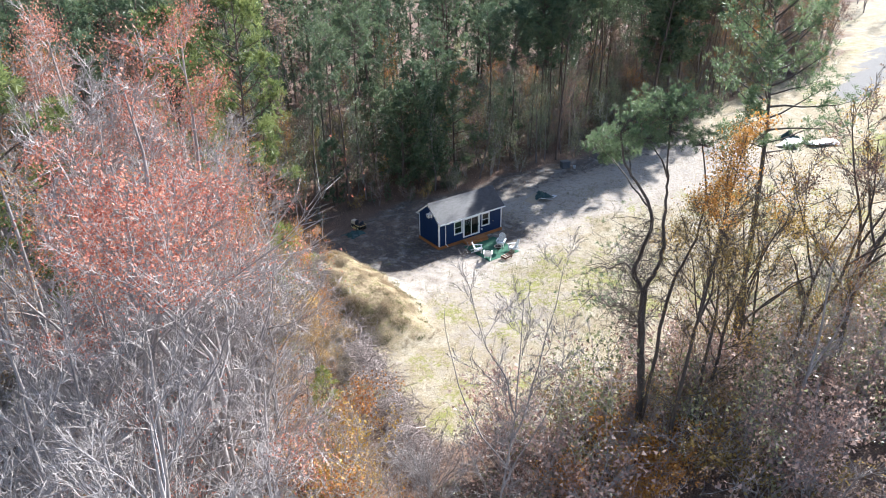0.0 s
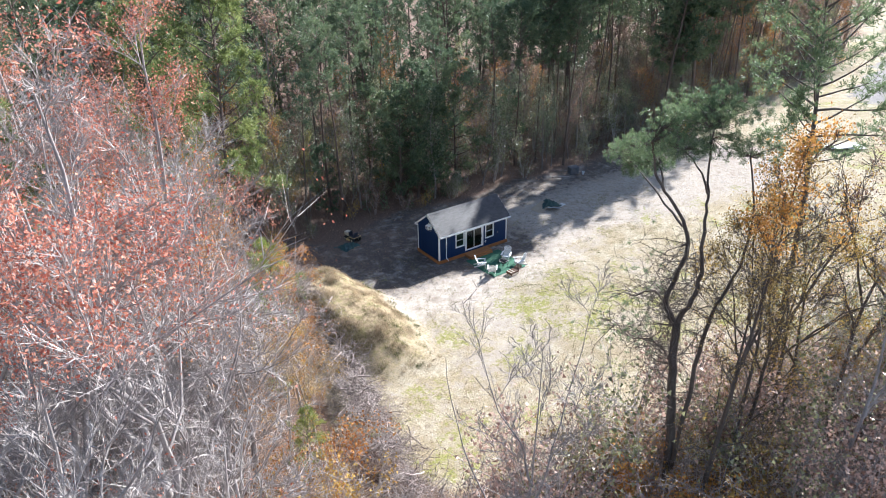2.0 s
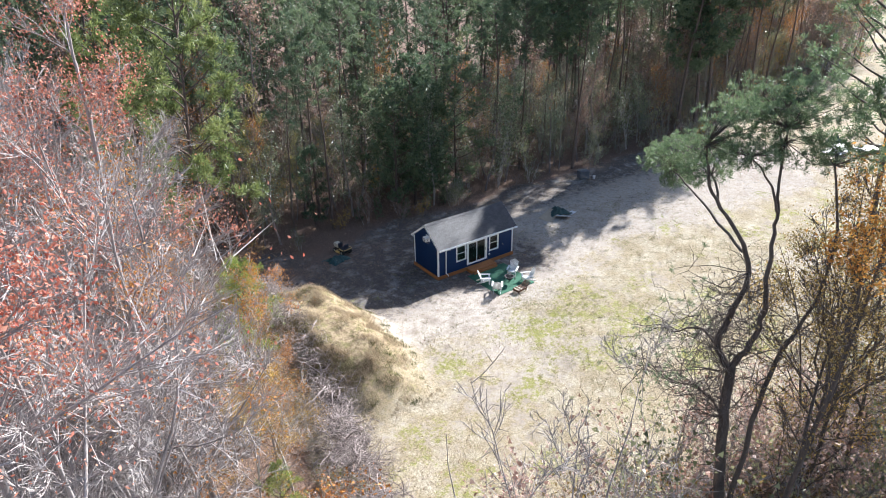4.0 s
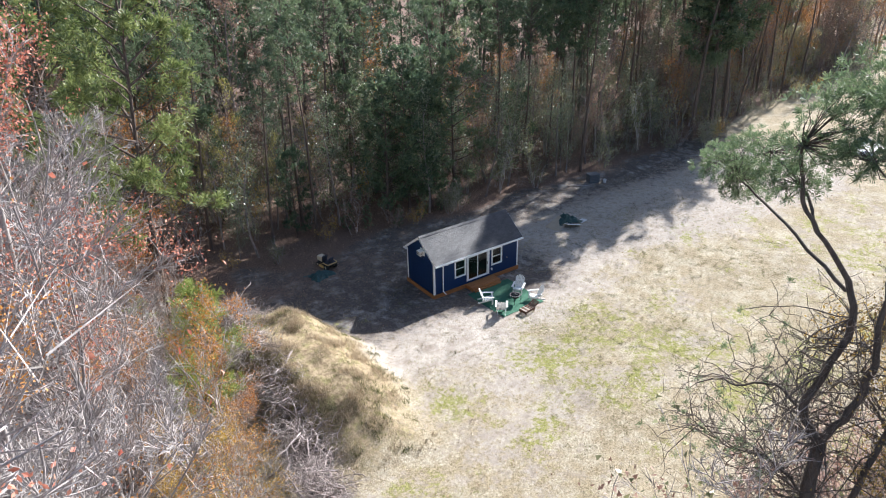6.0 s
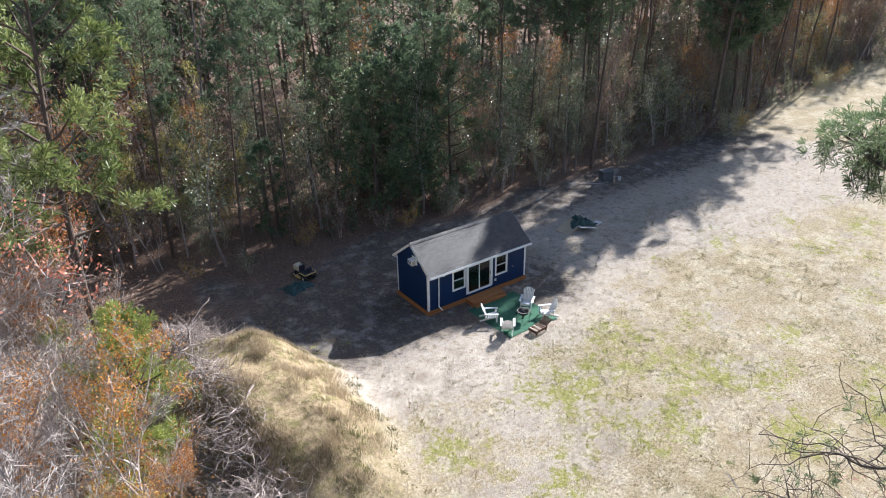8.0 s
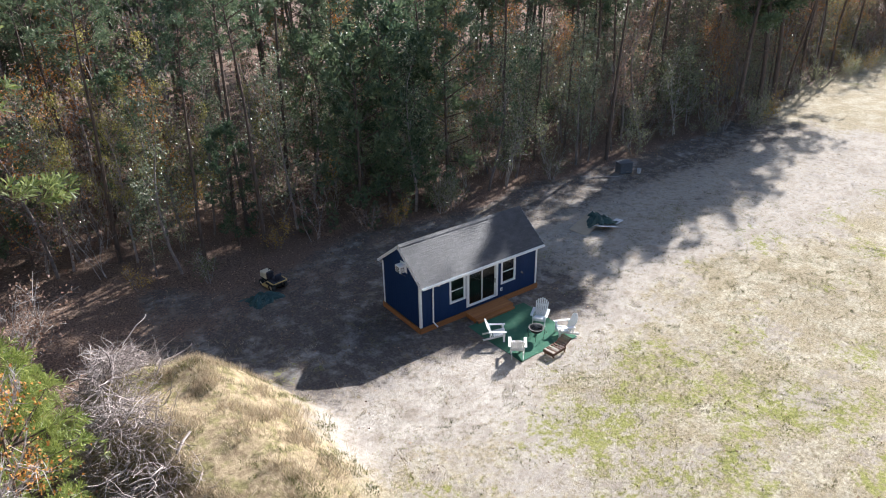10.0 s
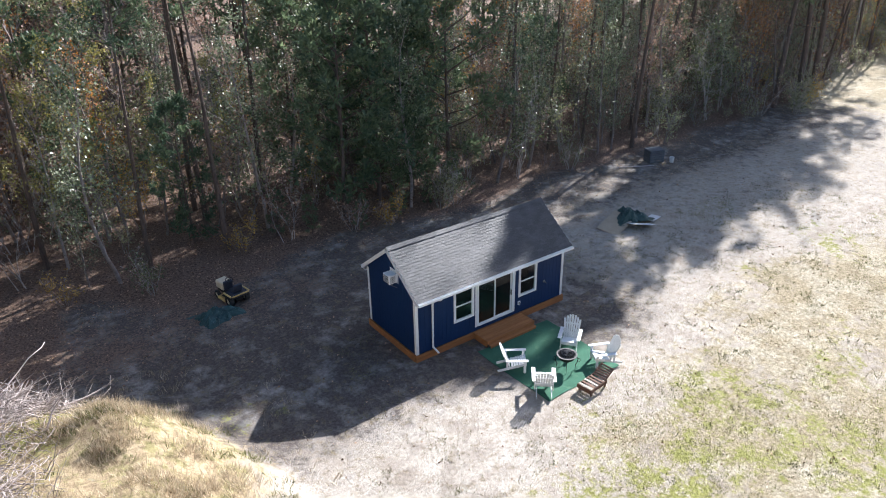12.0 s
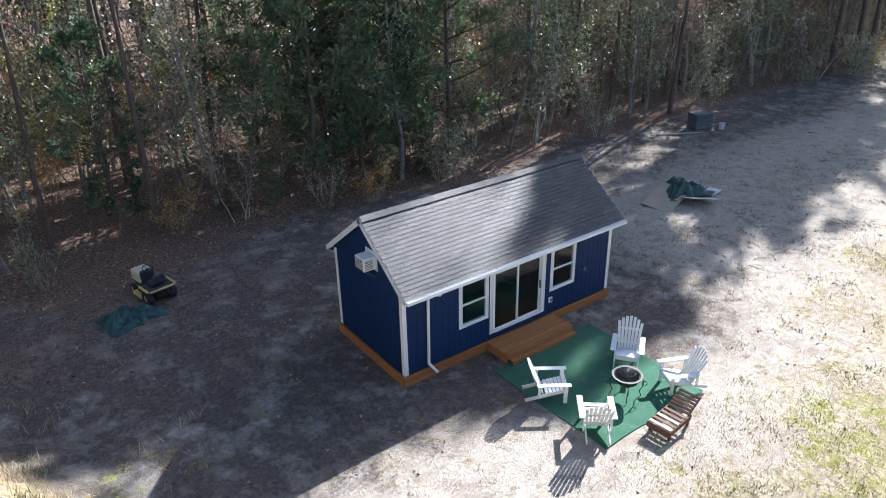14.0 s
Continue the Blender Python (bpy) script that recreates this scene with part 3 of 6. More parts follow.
def air_conditioner(house):
    ac = part("air_conditioner", boxes(((-0.40, 1.15, 2.82), (-0.015, 1.60, 3.20)), bevel=0.02), VINYL, house, "white wall air conditioner jutting from the gable")
    bm = bmesh.new()
    for i in range(9):
        box(bm, (-0.408, 1.19, 2.85 + i * 0.036), (-0.401, 1.56, 2.866 + i * 0.036))
    part("grille", bm, GREY_STEEL, ac)
    for y in (1.146, 1.602):
        bm = bmesh.new()
        for i in range(6):
            box(bm, (-0.35, y - 0.003, 2.88 + i * 0.045), (-0.12, y + 0.003, 2.898 + i * 0.045))
        part("louvre", bm, GREY_STEEL, ac)
    part("wall_sleeve", boxes(((-0.03, 1.09, 2.76), (-0.009, 1.15, 3.30)), ((-0.03, 1.60, 2.76), (-0.009, 1.66, 3.30)), ((-0.03, 1.15, 2.76), (-0.009, 1.60, 2.82)), ((-0.03, 1.15, 3.20), (-0.009, 1.60, 3.30)), bevel=0.004), WHITE, ac)
    bm = bmesh.new()
    for y in (1.22, 1.53):
        rod(bm, (-0.37, y, 2.82), (-0.02, y, 2.55), 0.012)
    part("bracket", bm, GREY_STEEL, ac)


def tiny_house():
    h = thing("tiny_house", "navy blue tiny house with white trim and grey shingle roof", "house")
    holes = [(1.90, 2.84, 0.82, 2.17), (3.04, 5.02, 0.18, 2.19), (5.38, 6.32, 0.82, 2.17)]
    front = part("wall_front", wall_with_openings(0, L, 0, EAVE, 0.0, 0.1, holes), BLUE, h, "navy blue grooved siding")
    siding(front, 0, L, 0, EAVE, holes)
    turned = Matrix.Translation((L, W, 0)) @ Matrix.Rotation(math.pi, 4, "Z")
    bm = wall_with_openings(0, L, 0, EAVE, 0.0, 0.1, [])
    bmesh.ops.transform(bm, matrix=turned, verts=bm.verts)
    back = part("wall_back", bm, BLUE, h, "navy blue grooved siding")
    siding(back, 0, L, 0, EAVE, [], turned)
    for a, b, side in ((0.1, 0.0, -1), (L - 0.1, L, 1)):
        gable_siding(part("gable_wall", gable(a, b), BLUE, h, "navy blue grooved siding"), b, side)
    part("floor", boxes(((0.1, 0.1, 0.02), (L - 0.1, W - 0.1, 0.15))), DARK_ROOM, h, "wooden floor coloured dark for the unlit room")
    # Added wall closing off the room; its darkness is put into the colour.
    part("partition", boxes(((0.1, 2.1, 0.15), (L - 0.1, 2.16, EAVE))), DARK_ROOM, h, "added inner wall coloured dark for the unlit room")
    for x in (-0.022, L - 0.108):
        for y in (-0.022, W - 0.108):
            part("corner_board", boxes(((x, y, 0.0), (x + 0.13, y + 0.13, EAVE - 0.12)), bevel=0.004), WHITE, h)
    part("skirt_board", boxes(((-0.07, -0.09, -0.33), (L + 0.07, -0.02, -0.005)), bevel=0.008), TREATED, h, "orange-brown treated skirt board")
    part("skirt_board", boxes(((-0.07, W + 0.02, -0.33), (L + 0.07, W + 0.09, -0.005)), bevel=0.008), TREATED, h, "orange-brown treated skirt board")
    part("skirt_board", boxes(((-0.09, -0.02, -0.33), (-0.02, W + 0.02, -0.005)), bevel=0.008), TREATED, h, "orange-brown treated skirt board")
    part("skirt_board", boxes(((L + 0.02, -0.02, -0.33), (L + 0.09, W + 0.02, -0.005)), bevel=0.008), TREATED, h, "orange-brown treated skirt board")
    for a, b, z0, z1 in ((1.84, 2.90, 0.76, 2.22), (5.32, 6.38, 0.76, 2.22)):
        part("window_trim", boxes(((a, -0.022, z0), (a + 0.07, -0.009, z1)), ((b - 0.07, -0.022, z0), (b, -0.009, z1)), ((a + 0.07, -0.022, z0), (b - 0.07, -0.009, z0 + 0.07)), ((a + 0.07, -0.022, z1 - 0.06), (b - 0.07, -0.009, z1)), bevel=0.003), WHITE, h)
        sash_window(h, a + 0.06, b - 0.06, z0 + 0.06, z1 - 0.05)
    for a, b in ((5.02, 5.12), (2.95, 3.04)):
        part("door_trim", boxes(((a, -0.022, 0.16), (b, -0.009, 2.24)), bevel=0.003), WHITE, h)
    sliding_door(h, 3.04, 5.02, 0.18, 2.19)
    air_conditioner(h)
    outlet = part("outlet_box", boxes(((5.29, -0.07, 0.40), (5.42, -0.009, 0.58)), bevel=0.01), VINYL, h, "white weatherproof outlet box")
    part("cover", boxes(((5.32, -0.08, 0.44), (5.39, -0.071, 0.54)), bevel=0.003), GREY_STEEL, outlet)
    bm = bmesh.new()
    rod(bm, (6.83, -0.009, 1.06), (6.83, -0.03, 1.06), 0.06, sides=12)
    rod(bm, (6.83, -0.03, 1.06), (6.86, -0.12, 1.02), 0.022)
    part("vent_cap", bm, GREY_STEEL, h, "small round grey vent cap")
    return h, roof(h)


HOUSE, ROOF = tiny_house()


# ---- steps, rug and seats ----
def door_steps():
    s = thing("door_steps", "reddish brown wooden steps below the sliding door", "steps")
    for i in range(6):
        y = -0.10 - i * 0.145
        part("tread_board", boxes(((2.82, y - 0.14, -0.035), (5.45, y, 0.003)), bevel=0.006), TREATED, s)
    for i in range(3):
        y = -0.80 - i * 0.115
        part("tread_board", boxes(((2.88 + 0.01 * i, y - 0.11, -0.185), (5.40, y, -0.147)), bevel=0.006), TREATED, s)
    part("riser", boxes(((2.84, -0.965, -0.15), (5.43, -0.93, -0.037)), bevel=0.004), TREATED, s)
    part("riser", boxes(((2.90, -1.13, -0.31), (5.38, -1.095, -0.187)), bevel=0.004), TREATED, s)
    for x in (2.84, 5.39):
        part("stringer", boxes(((x, -0.93, -0.31), (x + 0.04, -0.10, -0.037)), bevel=0.004), TREATED, s)


def rug():
    bm = bmesh.new()
    n, k = 34, 36
    x0, x1, y0, y1 = 2.35, 6.2, -5.05, -0.95
    top = []
    for j in range(k + 1):
        row = []
        for i in range(n + 1):
            u, v = i / n, j / k
            x, y = x0 + (x1 - x0) * u, y0 + (y1 - y0) * v
            x += 0.05 * math.sin(5 * v + 1) * (0.5 - u) * 2
            y += 0.06 * math.sin(6 * u) * (0.5 - v) * 2
            z = GROUND + 0.028 + 0.014 * math.sin(2.1 * x + 0.8 * y) * math.sin(1.7 * y - x) + 0.02 * max(0, abs(u - 0.5) - 0.42)
            row.append(bm.verts.new((x, y, z)))
        top.append(row)
    for j in range(k):
        for i in range(n):
            bm.faces.new((top[j][i], top[j][i + 1], top[j + 1][i + 1], top[j + 1][i]))
    r = bmesh.ops.extrude_face_region(bm, geom=list(bm.faces))
    bmesh.ops.translate(bm, vec=(0, 0, -0.012), verts=[v for v in r["geom"] if isinstance(v, bmesh.types.BMVert)])
    bmesh.ops.recalc_face_normals(bm, faces=bm.faces)
    tagged(part("outdoor_rug", bm, RUG), "green outdoor carpet lying on sandy ground", "rug")


def adirondack(name, label, wood, at, turn, tilt=(0, 0), group="chairs round the fire pit"):
    """A slatted garden chair that faces +y; each board is a part."""
    c = thing(name, label, "chair", at, turn, group)
    c.matrix_basis = pose(*at, tilt[0], tilt[1], turn)

    def slab(kind, lo, hi, m=None):
        bm = bmesh.new()
        box(bm, lo, hi, m, 0.006)
        part(kind, bm, wood, c)

    lean = Matrix.Translation((0, -0.20, 0.24)) @ Matrix.Rotation(radians(24), 4, "X")
    for i in range(7):
        a = (i - 3) * 1.7
        hgt = 0.86 - 0.017 * (i - 3) ** 2
        m = lean @ Matrix.Translation(((i - 3) * 0.072, 0, 0)) @ Matrix.Rotation(radians(a), 4, "Y")
        slab("back_slat", (-0.0345, -0.012, 0.0), (0.0345, 0.010, hgt), m)
    for z in (0.16, 0.50):
        slab("back_rail", (-0.29, -0.036, z), (0.29, -0.014, z + 0.06), lean)
    for i in range(6):
        y = -0.15 + i * 0.085
        z = 0.26 + i * 0.022
        slab("seat_slat", (-0.27, y, z), (0.27, y + 0.072, z + 0.02), None)
    slab("apron", (-0.27, 0.355, 0.27), (0.27, 0.376, 0.40))
    for s in (-1, 1):
        x = s * 0.285
        slab("front_leg", (x - 0.018, 0.27, 0.0), (x + 0.018, 0.36, 0.54))
        m = Matrix.Translation((s * 0.245, 0.36, 0.36)) @ Matrix.Rotation(radians(14.5), 4, "X")
        slab("side_rail", (-0.016, -1.02, -0.07), (0.016, 0.0, 0.02), m)
        slab("arm", (s * 0.34 - 0.065, -0.36, 0.54), (s * 0.34 + 0.065, 0.42, 0.562))
        slab("arm_post", (s * 0.30 - 0.016, -0.33, 0.16), (s * 0.30 + 0.016, -0.26, 0.54))
    return c


def aim(x, y, tx, ty):
    return math.degrees(math.atan2(ty - y, tx - x)) - 90


def fire_pit():
    f = thing("fire_pit", "round black steel fire pit with grey rim and mesh lid", "fire pit", (4.38, -3.92, GROUND + 0.035))
    f.scale = (1.05, 1.05, 1.3)
    bm = bmesh.new()
    lathe(bm, [(0.02, 0.26), (0.16, 0.28), (0.27, 0.36), (0.32, 0.47), (0.335, 0.47), (0.285, 0.35), (0.17, 0.265), (0.02, 0.245)], 28)
    part("bowl", bm, BLACK_STEEL, f, "sooty black fire bowl")
    bm = bmesh.new()
    lathe(bm, [(0.325, 0.47), (0.385, 0.475), (0.39, 0.485), (0.385, 0.492), (0.325, 0.488), (0.325, 0.47)], 32)
    part("rim", bm, RIM_STEEL, f, "dull grey steel rim")
    bm = bmesh.new()
    for k in range(14):
        a = math.pi * k / 14
        for i in range(10):
            p, q = -1 + i * 0.2, -0.8 + i * 0.2
            fz = [0.49 + 0.11 * (1 - v * v) for v in (p, q)]
            rod(bm, (0.30 * p * math.cos(a), 0.30 * p * math.sin(a), fz[0]), (0.30 * q * math.cos(a), 0.30 * q * math.sin(a), fz[1]), 0.004, sides=4)
    for rr in (0.3, 0.2, 0.1):
        zz = 0.49 + 0.11 * (1 - (rr / 0.3) ** 2)
        for i in range(20):
            a, b = 2 * math.pi * i / 20, 2 * math.pi * (i + 1) / 20
            rod(bm, (rr * math.cos(a), rr * math.sin(a), zz), (rr * math.cos(b), rr * math.sin(b), zz), 0.005, sides=4)
    part("mesh_lid", bm, GREY_STEEL, f, "domed grey wire spark screen")
    for k in range(4):
        a = math.pi / 4 + k * math.pi / 2
        bm = bmesh.new()
        c, s = math.cos(a), math.sin(a)
        pts = [(0.34, 0.44), (0.42, 0.34), (0.40, 0.22), (0.33, 0.12), (0.38, 0.0)]
        for (r0, z0), (r1, z1) in zip(pts, pts[1:]):
            rod(bm, (r0 * c, r0 * s, z0), (r1 * c, r1 * s, z1), 0.012, sides=6)
        for i in range(12):
            b0, b1 = 2 * math.pi * i / 12, 2 * math.pi * (i + 1) / 12
            rod(bm, ((0.44 + 0.06 * math.cos(b0)) * c, (0.44 + 0.06 * math.cos(b0)) * s, 0.30 + 0.06 * math.sin(b0)), ((0.44 + 0.06 * math.cos(b1)) * c, (0.44 + 0.06 * math.cos(b1)) * s, 0.30 + 0.06 * math.sin(b1)), 0.008, sides=5)
        part("leg", bm, BLACK_STEEL, f)


def lounge():
    """A low brown slatted seat lying back beside the rug."""
    c = thing("wooden_lounge_chair", "low weathered brown wooden slatted chair by the rug", "chair", (4.75, -5.35, GROUND), 0, "chairs round the fire pit")
    c.matrix_basis = pose(4.36, -5.42, GROUND + 0.02, 0, 0, -84)

    def slab(kind, lo, hi, wood, m=None):
        bm = bmesh.new()
        box(bm, lo, hi, m, 0.006)
        part(kind, bm, wood, c)

    for s in (-1, 1):
        slab("side_rail", (s * 0.30 - 0.02, -0.62, 0.16), (s * 0.30 + 0.02, 0.35, 0.30), BROWN_WOOD)
        for y in (-0.58, 0.25):
            slab("leg", (s * 0.265 - 0.03, y, 0.0), (s * 0.265 + 0.03, y + 0.08, 0.17), BROWN_WOOD)
    slab("front_board", (-0.32, -0.645, 0.14), (0.32, -0.622, 0.31), BROWN_WOOD)
    for i, wood in enumerate((PALE_WOOD, BROWN_WOOD, PALE_WOOD, BROWN_WOOD, BROWN_WOOD)):
        y = -0.60 + i * 0.165
        slab("seat_slat", (-0.30, y, 0.302), (0.30, y + 0.10, 0.324), wood)
    lean = Matrix.Translation((0, 0.24, 0.30)) @ Matrix.Rotation(radians(-62), 4, "X")
    for i in range(6):
        slab("back_slat", (-0.30, -0.012, 0.02 + i * 0.10), (0.30, 0.012, 0.095 + i * 0.10), BROWN_WOOD, lean)
    for s in (-1, 1):
        slab("back_post", (s * 0.26 - 0.025, 0.014, 0.0), (s * 0.26 + 0.025, 0.05, 0.62), BROWN_WOOD, lean)


door_steps()
rug()
PIT = (4.32, -3.85)
SEAT_Z = GROUND + 0.035
for x, y, label in ((2.75, -2.75, "white painted adirondack chair on the rug's house side"), (5.55, -2.95, "white painted adirondack chair facing the clearing"),
                    (5.75, -4.55, "white painted adirondack chair at the rug's edge"), (2.75, -4.35, "white painted adirondack chair with its back to the clearing")):
    goal = PIT if y > -4 or x > 4 else (4.0, -2.9)
    c = adirondack("adirondack_chair", label, PAINTED_WOOD, (x, y, SEAT_Z), aim(x, y, *goal))
    c.scale = (1.12, 1.12, 1.12)
fire_pit()
lounge()


# ---- mower, tarps and stored things ----
def crumple(name, at, size, material, label, seed, folds=1.0):
    """A heap of crumpled sheet, closed at the ground."""
    bm = bmesh.new()
    n = 34
    grid = []
    for j in range(n + 1):
        row = []
        for i in range(n + 1):
            u, v = 2 * i / n - 1, 2 * j / n - 1
            r = math.sqrt(u * u + v * v)
            a = math.atan2(v, u)
            rim = 1 + 0.22 * math.sin(3 * a + seed) + 0.12 * math.sin(7 * a + 2 * seed)
            p = Vector((u * size[0] * rim, v * size[1] * rim, 0))
            q = Vector((u * 2.4 + seed, v * 2.4, seed * 3.1))
            ridge = 1 - abs(noise.noise(q)) * 2.2
            fine = 1 - abs(noise.noise(q * 2.7)) * 2.2
            lump = noise.noise(q * 0.55 + Vector((3.1, 0, 0)))
            z = max(0.0, 1 - r ** 3) * size[2] * (0.42 + 0.7 * lump + 0.34 * ridge * folds + 0.22 * fine * folds)
            row.append(bm.verts.new((p.x + 0.09 * fine, p.y + 0.09 * ridge, max(0.008, z))))
        grid.append(row)
    for j in range(n):
        for i in range(n):
            bm.faces.new((grid[j][i], grid[j][i + 1], grid[j + 1][i + 1], grid[j + 1][i]))
    r = bmesh.ops.extrude_face_region(bm, geom=list(bm.faces))
    bmesh.ops.translate(bm, vec=(0, 0, -0.006), verts=[v for v in r["geom"] if isinstance(v, bmesh.types.BMVert)])
    bmesh.ops.recalc_face_normals(bm, faces=bm.faces)
    ob = part(name, bm, material)
    ob.matrix_basis = pose(*at)
    return tagged(ob, label, "tarp")


def riding_mower():
    m = thing("riding_mower", "riding mower with cream hood and dark seat", "lawn mower", (-4.0, 9.35, GROUND), 10)
    # faces +y
    part("hood", boxes(((-0.27, 0.30, 0.42), (0.27, 0.92, 0.82)), ((-0.22, 0.90, 0.45), (0.22, 0.98, 0.74)), bevel=0.05), CREAM, m, "cream painted engine hood")
    part("grille", boxes(((-0.18, 0.975, 0.48), (0.18, 0.99, 0.68)), bevel=0.005), BLACK_STEEL, m)
    part("dash", boxes(((-0.22, 0.16, 0.45), (0.22, 0.32, 0.90)), bevel=0.04), NAVY_VINYL, m)
    part("chassis", boxes(((-0.20, -0.70, 0.24), (0.20, 0.88, 0.42)), bevel=0.02), BLACK_STEEL, m)
    part("footboard", boxes(((-0.42, -0.12, 0.30), (0.42, 0.20, 0.34)), bevel=0.01), BLACK_STEEL, m)
    part("rear_body", boxes(((-0.44, -0.78, 0.42), (0.44, -0.10, 0.62)), bevel=0.06), NAVY_VINYL, m)
    for s in (-1, 1):
        part("fender_stripe", boxes(((s * 0.47 - 0.04, -0.76, 0.545), (s * 0.47 + 0.04, -0.12, 0.605)), bevel=0.012), YELLOW, m, "faded yellow fender edge")
    part("rear_stripe", boxes(((-0.43, -0.84, 0.545), (0.43, -0.775, 0.605)), bevel=0.012), YELLOW, m, "faded yellow fender edge")
    part("seat", boxes(((-0.23, -0.62, 0.62), (0.23, -0.18, 0.74)), ((-0.22, -0.70, 0.70), (0.22, -0.60, 1.05)), bevel=0.05), NAVY_VINYL, m, "dark vinyl seat")
    bm = bmesh.new()
    rod(bm, (0, 0.24, 0.88), (0, 0.05, 1.0), 0.02)
    ring = Matrix.Translation((0, 0.05, 1.0)) @ Matrix.Rotation(radians(35), 4, "X")
    for i in range(16):
        a, b = 2 * math.pi * i / 16, 2 * math.pi * (i + 1) / 16
        rod(bm, ring @ Vector((0.17 * math.cos(a), 0.17 * math.sin(a), 0)), ring @ Vector((0.17 * math.cos(b), 0.17 * math.sin(b), 0)), 0.014, sides=6)
    for a in (0, 2.1, 4.2):
        rod(bm, ring @ Vector((0, 0, 0)), ring @ Vector((0.17 * math.cos(a), 0.17 * math.sin(a), 0)), 0.01, sides=6)
    part("steering_wheel", bm, RUBBER, m)
    part("mower_deck", boxes(((-0.52, -0.20, 0.10), (0.52, 0.45, 0.24)), bevel=0.04), YELLOW, m, "yellow cutting deck")
    for x, y, r, w in ((-0.36, 0.66, 0.19, 0.14), (0.36, 0.66, 0.19, 0.14), (-0.40, -0.48, 0.25, 0.22), (0.40, -0.48, 0.25, 0.22)):
        bm = bmesh.new()
        lathe(bm, [(r * 0.55, -w / 2), (r * 0.92, -w / 2), (r, -w * 0.3), (r, w * 0.3), (r * 0.92, w / 2), (r * 0.55, w / 2), (r * 0.55, -w / 2)], 22)
        turn = Matrix.Translation((x, y, r)) @ Matrix.Rotation(math.pi / 2, 4, "Y")
        bmesh.ops.transform(bm, matrix=turn, verts=bm.verts)
        wheel = part("wheel", bm, RUBBER, m, "black rubber tyre")
        bm = bmesh.new()
        lathe(bm, [(0.001, -w * 0.2), (r * 0.55, -w * 0.35), (r * 0.56, w * 0.35), (0.001, w * 0.2)], 18)
        bmesh.ops.transform(bm, matrix=turn, verts=bm.verts)
        part("rim", bm, CREAM, wheel)


riding_mower()
crumple("tarp", (-5.2, 8.1, GROUND), (0.95, 0.7, 0.5), TEAL_TARP, "crumpled teal green tarp heaped beside the mower", 1.7)
crumple("tarp", (17.2, 3.9, GROUND + 0.16), (0.95, 0.75, 0.72), TARP, "dark green tarp heaped over sheet boards", 4.2, 0.75)


def sheet(at, size, turns, material, label):
    bm = boxes(((-size[0] / 2, -size[1] / 2, 0), (size[0] / 2, size[1] / 2, 0.018)), bevel=0.004)
    for v in bm.verts:
        v.co.z += 0.05 * math.sin(v.co.x * 1.2)
    ob = part("sheet_board", bm, material)
    ob.matrix_basis = pose(*at, *turns)
    tagged(ob, label, "board", "boards under the tarp")


sheet((16.1, 3.9, GROUND + 0.20), (2.1, 1.3, 0), (7, -7, 15), CARDBOARD, "tan sheet board lying tilted under the tarp")
sheet((17.0, 2.9, GROUND + 0.24), (1.4, 0.9, 0), (-18, 10, -28), GREY_SHEET, "pale grey sheet board propped on the ground")
sheet((18.0, 4.2, GROUND + 0.06), (1.1, 0.8, 0), (3, 4, 40), GREY_SHEET, "pale grey sheet board lying on sand")
sheet((18.5, 3.3, GROUND + 0.05), (0.9, 0.6, 0), (-3, 2, 10), GREY_SHEET, "pale grey sheet board lying on sand")


def storage_crate():
    c = thing("storage_crate", "grey slatted crate at the edge of the woods", "crate", (26.4, 9.6, GROUND), -18)
    for i in range(5):
        part("slat", boxes(((-0.75, -0.55, 0.04 + i * 0.20), (0.75, -0.52, 0.20 + i * 0.20)), bevel=0.006), SLATE_PLASTIC, c)
        part("slat", boxes(((-0.75, 0.52, 0.04 + i * 0.20), (0.75, 0.55, 0.20 + i * 0.20)), bevel=0.006), SLATE_PLASTIC, c)
        for x in (-0.75, 0.72):
            part("slat", boxes(((x, -0.515, 0.04 + i * 0.20), (x + 0.03, 0.515, 0.20 + i * 0.20)), bevel=0.006), SLATE_PLASTIC, c)
    for x in (-0.70, 0.62):
        for y in (-0.51, 0.43):
            part("post", boxes(((x, y, 0), (x + 0.08, y + 0.08, 1.06)), bevel=0.006), SLATE_PLASTIC, c)
    part("lid", boxes(((-0.8, -0.6, 1.062), (0.8, 0.6, 1.10)), bevel=0.01), SLATE_PLASTIC, c, "grey plastic lid")
    c.scale = (0.74, 0.74, 0.82)


def pole(at, to):
    bm = bmesh.new()
    rod(bm, at, to, 0.045, 0.03, 8)
    tagged(part("wooden_pole", bm, DEAD_WOOD), "bare grey pole lying on the ground by the crate", "pole")


def bucket(at):
    bm = bmesh.new()
    lathe(bm, [(0.001, 0.01), (0.13, 0.01), (0.16, 0.36), (0.17, 0.37), (0.155, 0.36), (0.125, 0.03), (0.001, 0.03)], 18)
    ob = part("bucket", bm, GREY_SHEET)
    ob.matrix_basis = pose(*at)
    tagged(ob, "pale plastic bucket standing by the crate", "bucket")


storage_crate()
pole((23.4, 10.2, GROUND + 0.05), (25.6, 8.9, GROUND + 0.07))
bucket((27.2, 8.7, GROUND))


